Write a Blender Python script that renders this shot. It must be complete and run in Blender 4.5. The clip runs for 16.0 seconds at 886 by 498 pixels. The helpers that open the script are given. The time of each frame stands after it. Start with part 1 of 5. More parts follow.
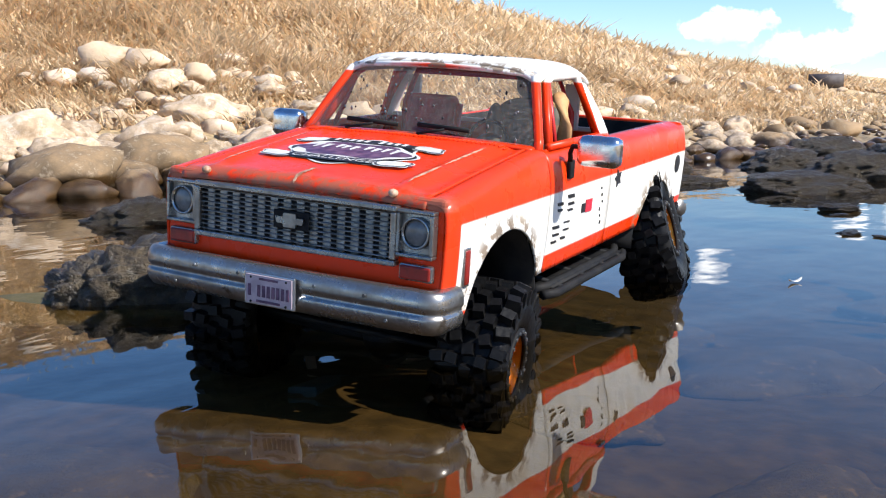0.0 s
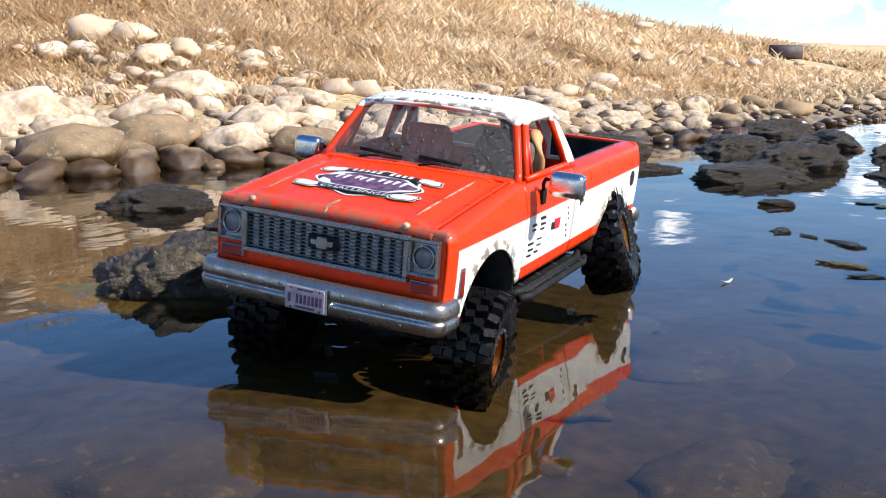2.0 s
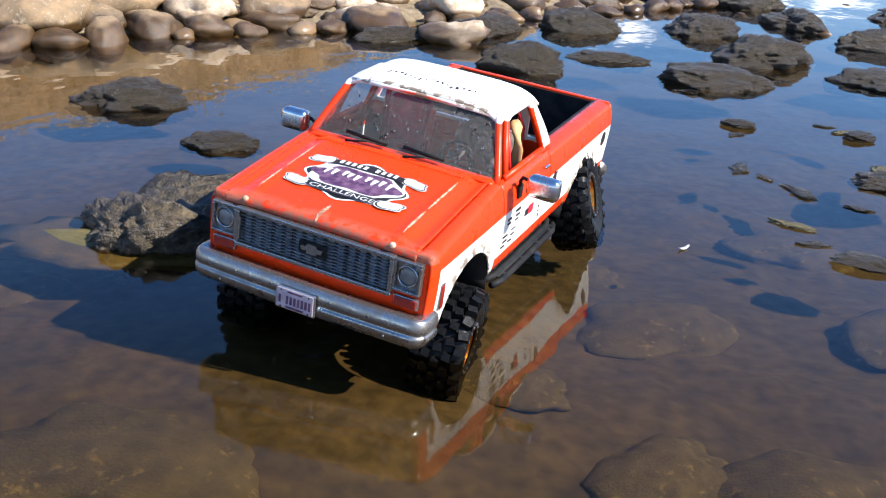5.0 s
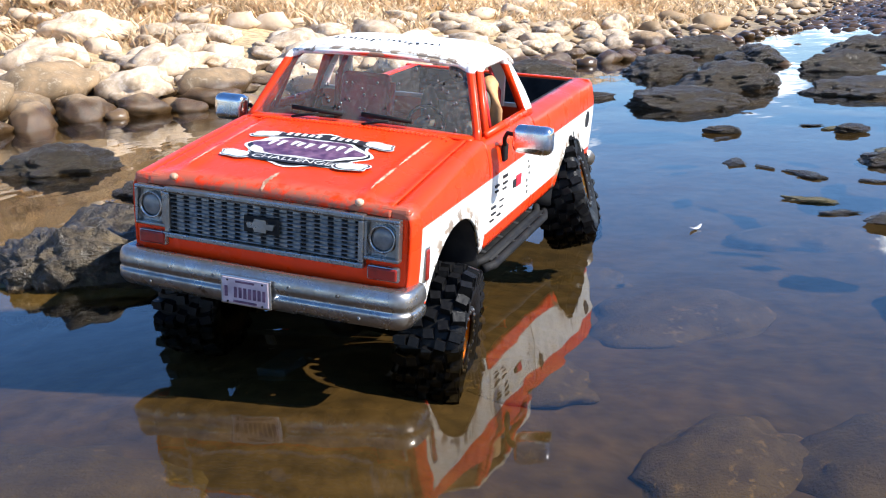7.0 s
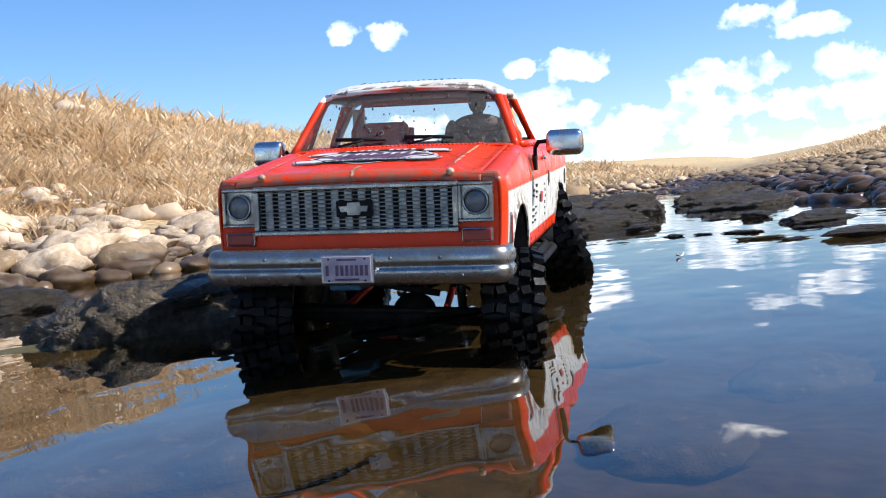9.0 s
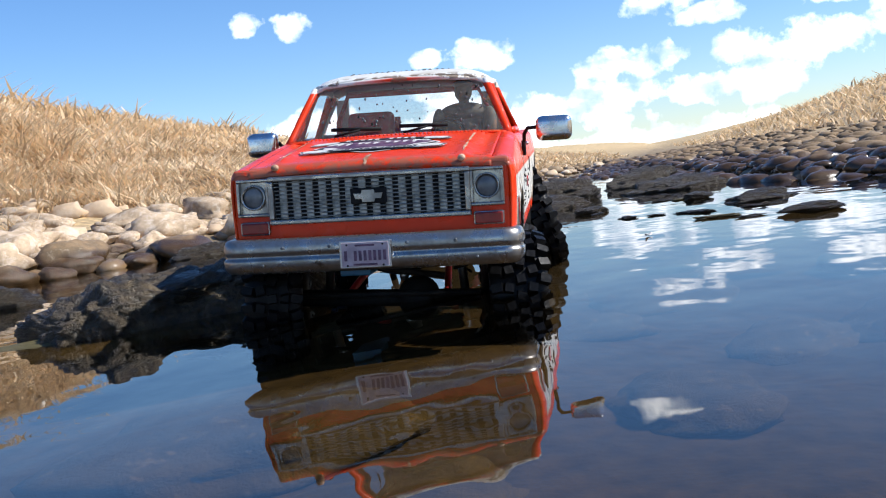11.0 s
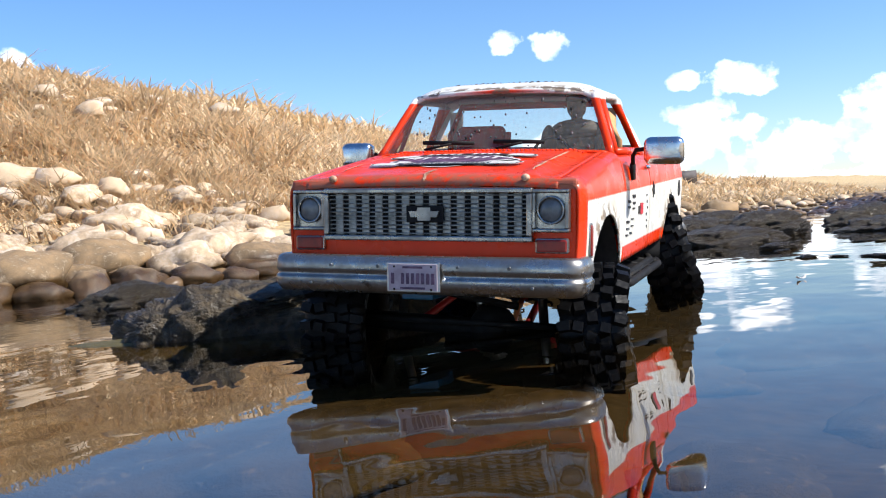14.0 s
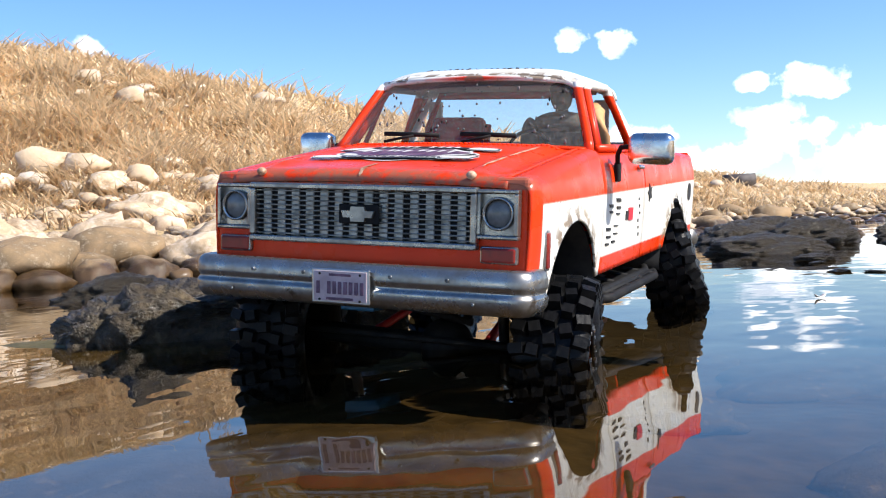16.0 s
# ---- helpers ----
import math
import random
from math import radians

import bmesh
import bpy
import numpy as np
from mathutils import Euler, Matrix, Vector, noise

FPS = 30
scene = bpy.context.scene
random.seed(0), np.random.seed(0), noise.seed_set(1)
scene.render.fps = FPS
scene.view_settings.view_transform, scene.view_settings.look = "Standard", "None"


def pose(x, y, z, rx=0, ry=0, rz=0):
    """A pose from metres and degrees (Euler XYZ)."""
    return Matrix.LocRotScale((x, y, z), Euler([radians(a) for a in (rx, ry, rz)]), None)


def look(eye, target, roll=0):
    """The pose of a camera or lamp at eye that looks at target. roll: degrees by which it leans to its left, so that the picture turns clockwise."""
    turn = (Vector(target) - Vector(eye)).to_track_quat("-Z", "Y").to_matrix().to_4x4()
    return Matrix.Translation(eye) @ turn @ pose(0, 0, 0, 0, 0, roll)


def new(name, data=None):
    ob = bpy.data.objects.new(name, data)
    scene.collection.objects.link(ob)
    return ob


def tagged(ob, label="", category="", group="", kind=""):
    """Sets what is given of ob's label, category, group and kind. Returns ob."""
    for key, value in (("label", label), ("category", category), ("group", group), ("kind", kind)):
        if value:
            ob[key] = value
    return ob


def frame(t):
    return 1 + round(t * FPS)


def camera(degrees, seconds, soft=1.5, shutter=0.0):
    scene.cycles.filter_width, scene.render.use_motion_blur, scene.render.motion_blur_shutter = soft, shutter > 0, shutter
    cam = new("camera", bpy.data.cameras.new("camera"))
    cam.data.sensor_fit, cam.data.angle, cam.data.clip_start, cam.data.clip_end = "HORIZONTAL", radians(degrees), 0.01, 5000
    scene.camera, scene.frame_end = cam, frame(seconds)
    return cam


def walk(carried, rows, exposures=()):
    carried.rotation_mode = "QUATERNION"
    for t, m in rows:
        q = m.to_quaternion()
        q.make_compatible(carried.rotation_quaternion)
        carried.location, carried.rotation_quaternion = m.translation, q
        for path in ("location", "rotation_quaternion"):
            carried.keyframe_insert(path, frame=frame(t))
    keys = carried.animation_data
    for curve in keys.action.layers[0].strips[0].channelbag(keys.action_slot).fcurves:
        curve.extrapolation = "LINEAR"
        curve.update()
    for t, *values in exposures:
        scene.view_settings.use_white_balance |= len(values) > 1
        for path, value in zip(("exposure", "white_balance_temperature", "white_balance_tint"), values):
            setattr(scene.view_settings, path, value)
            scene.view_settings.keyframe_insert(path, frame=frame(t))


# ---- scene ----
EXPO = [(0.0, 0.74, 6100, 10), (2.0, 0.78, 6100, 10), (3.0, 1.02, 6050, 10), (4.2, 1.18, 6050, 10), (6.3, 1.26, 6000, 10), (7.0, 1.18, 6000, 10), (8.2, 0.78, 6050, 10), (10.5, 0.50, 6000, 10), (13.0, 0.60, 6150, 10), (16.0, 0.80, 6250, 10)]
cam = camera(45.85, 16.0, soft=1.1)
walk(cam, [
    (0.0, pose(0.3564, -0.6727, 0.1475, 81.910, 0.653, 28.284)),
    (0.5, pose(0.3644, -0.6995, 0.1545, 81.441, 0.049, 27.853)),
    (1.0, pose(0.3759, -0.7329, 0.1676, 80.893, -0.140, 27.334)),
    (1.5, pose(0.3871, -0.7710, 0.1828, 80.215, -0.678, 26.919)),
    (2.0, pose(0.4031, -0.8135, 0.2140, 79.391, -0.544, 26.439)),
    (2.5, pose(0.4311, -0.8586, 0.2685, 76.949, -0.910, 26.033)),
    (3.0, pose(0.4313, -0.8673, 0.3226, 72.722, -2.342, 26.026)),
    (3.5, pose(0.4204, -0.8849, 0.3795, 69.583, -2.714, 25.376)),
    (4.0, pose(0.4128, -0.8931, 0.3926, 68.115, -3.803, 24.770)),
    (6.3, pose(0.3493, -0.7379, 0.3015, 69.434, -3.595, 24.412)),
    (6.5, pose(0.3508, -0.7403, 0.2839, 70.163, -1.845, 23.795)),
    (7.0, pose(0.3333, -0.7345, 0.2269, 75.176, 1.589, 21.087)),
    (7.5, pose(0.3054, -0.7375, 0.1807, 79.753, 6.096, 18.651)),
    (8.0, pose(0.2825, -0.8037, 0.1454, 84.265, 6.058, 16.315)),
    (8.2, pose(0.2708, -0.8454, 0.1291, 85.135, 6.326, 15.442)),
    (10.3, pose(0.1200, -0.8631, 0.0647, 88.190, 5.836, 7.294)),
    (10.5, pose(0.1284, -0.8787, 0.0784, 87.258, 6.430, 7.060)),
    (11.0, pose(0.1403, -0.8927, 0.0884, 86.020, 7.696, 6.802)),
    (11.5, pose(0.1437, -0.8911, 0.0743, 86.790, 8.769, 7.445)),
    (12.0, pose(0.1508, -0.8772, 0.0684, 87.933, 7.814, 9.945)),
    (12.5, pose(0.1635, -0.8599, 0.0635, 88.826, 6.127, 12.678)),
    (13.0, pose(0.1895, -0.8414, 0.0690, 88.798, 5.629, 15.052)),
    (13.5, pose(0.2162, -0.8216, 0.0712, 88.355, 5.055, 17.034)),
    (14.0, pose(0.2402, -0.8038, 0.0775, 88.430, 4.390, 20.271)),
    (14.5, pose(0.2489, -0.7748, 0.0731, 88.560, 3.941, 22.227)),
    (15.0, pose(0.2615, -0.7473, 0.0761, 88.661, 3.632, 23.147)),
    (15.5, pose(0.2706, -0.7254, 0.0735, 88.663, 2.987, 23.463)),
    (16.0, pose(0.2727, -0.7001, 0.0772, 88.383, 2.708, 23.573)),
], exposures=EXPO)
# how the truck stands in the stream: it leans to its left
TRUCK = Matrix((
    (0.99698, -0.00000, 0.07761, -0.00481),
    (0.00043, 0.99998, -0.00554, -0.19965),
    (-0.07761, 0.00556, 0.99697, -0.06285),
    (0.00000, 0.00000, 0.00000, 1.00000),
))

# ---- light ----
SUN_DIR = Vector((0.74, 0.02, 0.66)).normalized()
sun_data = bpy.data.lights.new("sun", "SUN")
sun_data.energy, sun_data.angle, sun_data.color = 5.0, radians(0.53), (1.0, 0.94, 0.84)
sun = new("sun", sun_data)
sun.matrix_world = look(SUN_DIR * 20, (0, 0, 0))
world = bpy.data.worlds.new("sky")
scene.world = world
world.use_nodes = True


def node(nt, kind, operation="", data_type="", **values):
    n = nt.nodes.new(kind)
    if operation:
        n.operation = operation
    if data_type:
        n.data_type = data_type
    for k, v in values.items():
        n.inputs[k].default_value = v
    return n


def build_sky():
    nt = world.node_tree
    nt.nodes.clear()
    L = nt.links.new
    out = node(nt, "ShaderNodeOutputWorld")
    bg = node(nt, "ShaderNodeBackground", Strength=0.097)
    sky = node(nt, "ShaderNodeTexSky")
    sky.sky_type, sky.sun_disc = "NISHITA", False
    sky.sun_elevation = math.asin(SUN_DIR.z)
    sky.sun_rotation = math.atan2(SUN_DIR.x, SUN_DIR.y)
    sky.air_density, sky.dust_density, sky.ozone_density = 1.0, 0.0, 2.6
    co = node(nt, "ShaderNodeTexCoord")
    sep = node(nt, "ShaderNodeSeparateXYZ")
    L(co.outputs["Generated"], sep.inputs[0])
    # heaped clouds: noise over the direction of view, squeezed in height, thicker towards the open end of the valley
    mp = node(nt, "ShaderNodeMapping")
    mp.inputs["Scale"].default_value = (1.0, 1.0, 2.6)
    mp.inputs["Location"].default_value = (3.1, 1.7, 0.35)
    L(co.outputs["Generated"], mp.inputs[0])
    big = node(nt, "ShaderNodeTexNoise", Scale=8.5, Detail=10.0, Roughness=0.55)
    L(mp.outputs[0], big.inputs["Vector"])
    def mth(op, a, c=0.0):
        n = node(nt, "ShaderNodeMath", operation=op)
        for k, q in enumerate((a, c)):
            if isinstance(q, (int, float)):
                n.inputs[k].default_value = q
            else:
                L(q, n.inputs[k])
        return n.outputs[0]

    bearing = mth("MULTIPLY", mth("ARCTAN2", sep.outputs["X"], sep.outputs["Y"]), 57.2958)
    lift = mth("MULTIPLY", mth("ARCSINE", sep.outputs["Z"]), 57.2958)
    # the open valley's end holds single heaps (bearing, height, half width, half height in degrees); all round it lies looser cloud
    away = node(nt, "ShaderNodeMapRange")
    for k, v in zip((1, 2, 3, 4), (30.0, 44.0, -0.30, -0.13)):
        away.inputs[k].default_value = v
    L(mth("ABSOLUTE", mth("ADD", bearing, 15.0)), away.inputs[0])
    low = node(nt, "ShaderNodeMapRange")
    for k, v in zip((1, 2, 3, 4), (0.0, 0.42, 0.115, -0.03)):
        low.inputs[k].default_value = v
    L(sep.outputs["Z"], low.inputs[0])
    loose = mth("ADD", mth("ADD", big.outputs["Fac"], away.outputs[0]), low.outputs[0])
    fine = node(nt, "ShaderNodeTexNoise", Scale=34.0, Detail=7.0, Roughness=0.55)
    L(co.outputs["Generated"], fine.inputs["Vector"])
    heap = None
    for a, e, w, h in ((-16.2, 9.3, 1.3, 0.62), (-13.7, 9.2, 1.6, 0.85), (-6.9, 6.3, 1.0, 0.55), (-3.9, 6.2, 2.3, 0.85), (5.8, 7.4, 2.0, 0.9), (-5.0, 3.4, 2.6, 1.2), (-1.6, 2.4, 3.6, 1.5),
                       (2.6, 2.6, 3.2, 1.5), (4.4, 4.5, 3.0, 1.1), (8.2, 6.6, 2.0, 0.6), (9.5, 4.5, 2.6, 1.0), (13.6, 4.4, 3.2, 1.3), (6.0, 3.0, 3.0, 0.9), (10.5, 2.8, 3.0, 1.1), (15.5, 6.6, 3.0, 0.8),
                       (-9.0, 2.6, 4.0, 1.1), (-13.0, 3.6, 2.6, 0.9), (-6.0, 4.6, 2.4, 0.7), (-42.3, 9.0, 1.5, 1.1), (0.0, 0.4, 32.0, 0.9), (20.0, 5.0, 5.0, 1.6),
                       (3.5, 14.0, 1.8, 0.9)):
        p = mth("DIVIDE", mth("SUBTRACT", bearing, a), w)
        q = mth("DIVIDE", mth("SUBTRACT", lift, e), h)
        d = mth("SUBTRACT", 0.62, mth("MULTIPLY", mth("ADD", mth("MULTIPLY", p, p), mth("MULTIPLY", q, q)), 0.12))
        heap = d if heap is None else mth("MAXIMUM", heap, d)
    heap = mth("ADD", heap, mth("MULTIPLY", mth("SUBTRACT", fine.outputs["Fac"], 0.5), 0.62))
    ramp = node(nt, "ShaderNodeValToRGB")
    ramp.color_ramp.elements[0].position, ramp.color_ramp.elements[1].position = 0.505, 0.635
    L(mth("MAXIMUM", heap, loose), ramp.inputs[0])
    shade = node(nt, "ShaderNodeTexNoise", Scale=22.0, Detail=6.0)
    L(mp.outputs[0], shade.inputs["Vector"])
    col = node(nt, "ShaderNodeValToRGB")
    col.color_ramp.elements[0].color, col.color_ramp.elements[1].color = (7.6, 8.4, 9.6, 1), (16.5, 16.4, 16.2, 1)
    col.color_ramp.elements[0].position, col.color_ramp.elements[1].position = 0.36, 0.55
    L(shade.outputs["Fac"], col.inputs[0])
    mix = node(nt, "ShaderNodeMix", data_type="RGBA")
    L(ramp.outputs[0], mix.inputs["Factor"])
    vivid = node(nt, "ShaderNodeHueSaturation", Saturation=1.15)
    L(sky.outputs[0], vivid.inputs["Color"])
    cool = node(nt, "ShaderNodeMix", data_type="RGBA", Factor=1.0)
    cool.blend_type = "MULTIPLY"
    cool.inputs[7].default_value = (0.90, 0.97, 1.13, 1.0)
    L(vivid.outputs[0], cool.inputs[6])
    L(cool.outputs[2], mix.inputs[6])
    L(col.outputs[0], mix.inputs[7])
    L(mix.outputs[2], bg.inputs["Color"])
    L(bg.outputs[0], out.inputs[0])


build_sky()

# ---- materials ----
def rgb(c):
    return (*c, 1.0)


def material(name, colour, rough=0.5, metal=0.0, second=None, scale=20.0, detail=6.0, lo=0.4, hi=0.62, bump=0.0, bump_scale=None,
             island=0.0, deep=0.002, third=None, third_scale=None, third_lo=0.58, third_hi=0.64, rough2=None, coat=0.0, space="Object"):
    """Principled surface: base colour, a second tone by noise, a third by coarser noise (wear, stains), fine relief."""
    m = bpy.data.materials.new(name)
    m.use_nodes = True
    nt = m.node_tree
    L = nt.links.new
    b = nt.nodes["Principled BSDF"]
    b.inputs["Base Color"].default_value = rgb(colour)
    b.inputs["Roughness"].default_value, b.inputs["Metallic"].default_value = rough, metal
    b.inputs["Coat Weight"].default_value = coat
    co = node(nt, "ShaderNodeTexCoord")
    src = co.outputs["Object"]
    last = None
    if second:
        n1 = node(nt, "ShaderNodeTexNoise", Scale=scale, Detail=detail, Roughness=0.6)
        L(src, n1.inputs["Vector"])
        r1 = node(nt, "ShaderNodeMapRange")
        r1.inputs[1].default_value, r1.inputs[2].default_value = lo, hi
        L(n1.outputs["Fac"], r1.inputs[0])
        x = node(nt, "ShaderNodeMix", data_type="RGBA")
        L(r1.outputs[0], x.inputs[0])
        x.inputs[6].default_value, x.inputs[7].default_value = rgb(colour), rgb(second)
        last = x.outputs[2]
        if rough2 is not None:
            rr = node(nt, "ShaderNodeMapRange")
            rr.inputs[3].default_value, rr.inputs[4].default_value = rough, rough2
            L(r1.outputs[0], rr.inputs[0])
            L(rr.outputs[0], b.inputs["Roughness"])
    if third:
        n2 = node(nt, "ShaderNodeTexNoise", Scale=third_scale or scale * 0.3, Detail=8.0, Roughness=0.65)
        L(src, n2.inputs["Vector"])
        r2 = node(nt, "ShaderNodeMapRange")
        r2.inputs[1].default_value, r2.inputs[2].default_value = third_lo, third_hi
        L(n2.outputs["Fac"], r2.inputs[0])
        y = node(nt, "ShaderNodeMix", data_type="RGBA")
        L(r2.outputs[0], y.inputs[0])
        if last:
            L(last, y.inputs[6])
        else:
            y.inputs[6].default_value = rgb(colour)
        y.inputs[7].default_value = rgb(third)
        last = y.outputs[2]
    if island:
        geo = node(nt, "ShaderNodeNewGeometry")
        info = node(nt, "ShaderNodeObjectInfo")
        sm = node(nt, "ShaderNodeMath", operation="ADD")
        L(geo.outputs["Random Per Island"], sm.inputs[0])
        L(info.outputs["Random"], sm.inputs[1])
        v = node(nt, "ShaderNodeMapRange")
        v.inputs[2].default_value = 2.0
        v.inputs[3].default_value, v.inputs[4].default_value = 1.0 - island, 1.0 + island
        L(sm.outputs[0], v.inputs[0])
        hsv = node(nt, "ShaderNodeHueSaturation")
        L(v.outputs[0], hsv.inputs["Value"])
        if last:
            L(last, hsv.inputs["Color"])
        else:
            hsv.inputs["Color"].default_value = rgb(colour)
        last = hsv.outputs[0]
    if last:
        L(last, b.inputs["Base Color"])
    if bump:
        n3 = node(nt, "ShaderNodeTexNoise", Scale=bump_scale or scale * 3, Detail=8.0, Roughness=0.6)
        L(src, n3.inputs["Vector"])
        bp = node(nt, "ShaderNodeBump", Strength=bump, Distance=deep)
        L(n3.outputs["Fac"], bp.inputs["Height"])
        L(bp.outputs[0], b.inputs["Normal"])
    return m


def body_paint():
    """Orange shell with a white side band and white roof, chips and rust; laid out in the truck's own metres."""
    m = material("body_paint", (0.80, 0.055, 0.004), rough=0.26, coat=0.06)
    nt = m.node_tree
    L = nt.links.new
    b = nt.nodes["Principled BSDF"]
    co = node(nt, "ShaderNodeTexCoord")
    sep = node(nt, "ShaderNodeSeparateXYZ")
    L(co.outputs["Object"], sep.inputs[0])

    def mth(op, a, c, clamp=False):
        n = node(nt, "ShaderNodeMath", operation=op)
        n.use_clamp = clamp
        for i, q in enumerate((a, c)):
            if isinstance(q, (int, float)):
                n.inputs[i].default_value = q
            else:
                L(q, n.inputs[i])
        return n.outputs[0]

    def step(a, at, w=0.0006):
        n = node(nt, "ShaderNodeMapRange")
        n.inputs[1].default_value, n.inputs[2].default_value = at - w, at + w
        L(a, n.inputs[0])
        return n.outputs[0]

    X, Y, Z = sep.outputs
    ax = mth("ABSOLUTE", X, 0.0)
    Zr = mth("SUBTRACT", Z, mth("MULTIPLY", mth("SUBTRACT", Y, 0.02), 0.04))
    side = step(ax, 0.0905, 0.0004)
    # band between a lower line that climbs to the rear and the upper body crease
    top = mth("SUBTRACT", 1.0, step(Zr, 0.1535))
    low = Zr
    bottom = step(low, 0.1145)
    front = step(Y, 0.0135)
    fender_low = mth("SUBTRACT", 1.0, step(Y, 0.135))
    bottom = mth("MAXIMUM", bottom, mth("MULTIPLY", fender_low, step(Z, 0.1045)))
    band = mth("MULTIPLY", mth("MULTIPLY", side, top), mth("MULTIPLY", bottom, front))
    roof = mth("MULTIPLY", step(Z, 0.2268), step(Y, 0.1572))
    sail = mth("MULTIPLY", mth("MULTIPLY", step(Z, 0.192), step(Y, 0.236)), mth("SUBTRACT", 1.0, step(Y, 0.2565)))
    white = mth("MAXIMUM", mth("MAXIMUM", band, roof), sail)
    n1 = node(nt, "ShaderNodeTexNoise", Scale=45.0, Detail=6.0)
    L(co.outputs["Object"], n1.inputs["Vector"])
    dirt = node(nt, "ShaderNodeMix", data_type="RGBA")
    dirt.inputs[6].default_value, dirt.inputs[7].default_value = rgb((0.76, 0.040, 0.002)), rgb((0.60, 0.034, 0.003))
    L(n1.outputs["Fac"], dirt.inputs[0])
    wcol = node(nt, "ShaderNodeMix", data_type="RGBA")
    wcol.inputs[6].default_value, wcol.inputs[7].default_value = rgb((0.72, 0.70, 0.64)), rgb((0.55, 0.50, 0.41))
    r0 = node(nt, "ShaderNodeMapRange")
    r0.inputs[1].default_value, r0.inputs[2].default_value = 0.5, 0.8
    L(n1.outputs["Fac"], r0.inputs[0])
    L(r0.outputs[0], wcol.inputs[0])
    paint = node(nt, "ShaderNodeMix", data_type="RGBA")
    L(white, paint.inputs[0])
    L(dirt.outputs[2], paint.inputs[6])
    L(wcol.outputs[2], paint.inputs[7])
    # chips: worn to grey-brown primer in small ragged flecks
    n2 = node(nt, "ShaderNodeTexNoise", Scale=75.0, Detail=7.0, Roughness=0.7)
    L(co.outputs["Object"], n2.inputs["Vector"])
    chips = step(n2.outputs["Fac"], 0.695, 0.012)
    # worn strips: windscreen header, arch lips
    n4 = node(nt, "ShaderNodeTexNoise", Scale=110.0, Detail=5.0, Roughness=0.6)
    L(co.outputs["Object"], n4.inputs["Vector"])
    head = mth("MULTIPLY", mth("SUBTRACT", 1.0, step(mth("ABSOLUTE", mth("SUBTRACT", Z, 0.2345), 0.0), 0.0032, 0.001)), step(Y, 0.14))
    head = mth("MULTIPLY", head, mth("SUBTRACT", 1.0, step(Y, 0.1655, 0.003)))

    def arch(cy, cz, r):
        dy, dz = mth("SUBTRACT", Y, cy), mth("SUBTRACT", Z, cz)
        d = mth("SQRT", mth("ADD", mth("MULTIPLY", dy, dy), mth("MULTIPLY", dz, dz)), 0.0)
        return mth("MULTIPLY", mth("SUBTRACT", 1.0, step(d, r + 0.0085, 0.004)), side)

    lip = mth("MAXIMUM", arch(0.076, 0.0935, 0.0500), arch(0.367, 0.099, 0.050))
    edge = mth("MULTIPLY", mth("MAXIMUM", mth("MULTIPLY", head, step(n4.outputs["Fac"], 0.50, 0.02)), mth("MULTIPLY", lip, step(n4.outputs["Fac"], 0.52, 0.03))), 0.9)
    nose = mth("MULTIPLY", mth("SUBTRACT", 1.0, step(Y, 0.0085, 0.007)), mth("MULTIPLY", step(Z, 0.1605), step(n4.outputs["Fac"], 0.44, 0.07)))
    wear = mth("MAXIMUM", mth("MAXIMUM", chips, edge), mth("MULTIPLY", nose, 0.75))
    rust = node(nt, "ShaderNodeMix", data_type="RGBA")
    rust.inputs[6].default_value, rust.inputs[7].default_value = rgb((0.07, 0.05, 0.04)), rgb((0.28, 0.19, 0.11))
    L(n1.outputs["Fac"], rust.inputs[0])
    fin = node(nt, "ShaderNodeMix", data_type="RGBA")
    L(wear, fin.inputs[0])
    L(paint.outputs[2], fin.inputs[6])
    L(rust.outputs[2], fin.inputs[7])
    L(fin.outputs[2], b.inputs["Base Color"])
    rg = node(nt, "ShaderNodeMapRange")
    rg.inputs[1].default_value, rg.inputs[2].default_value, rg.inputs[3].default_value, rg.inputs[4].default_value = 0.35, 0.7, 0.22, 0.42
    L(n1.outputs["Fac"], rg.inputs[0])
    L(rg.outputs[0], b.inputs["Roughness"])
    bp = node(nt, "ShaderNodeBump", Strength=0.12, Distance=0.0006)
    L(n2.outputs["Fac"], bp.inputs["Height"])
    L(bp.outputs[0], b.inputs["Normal"])
    return m


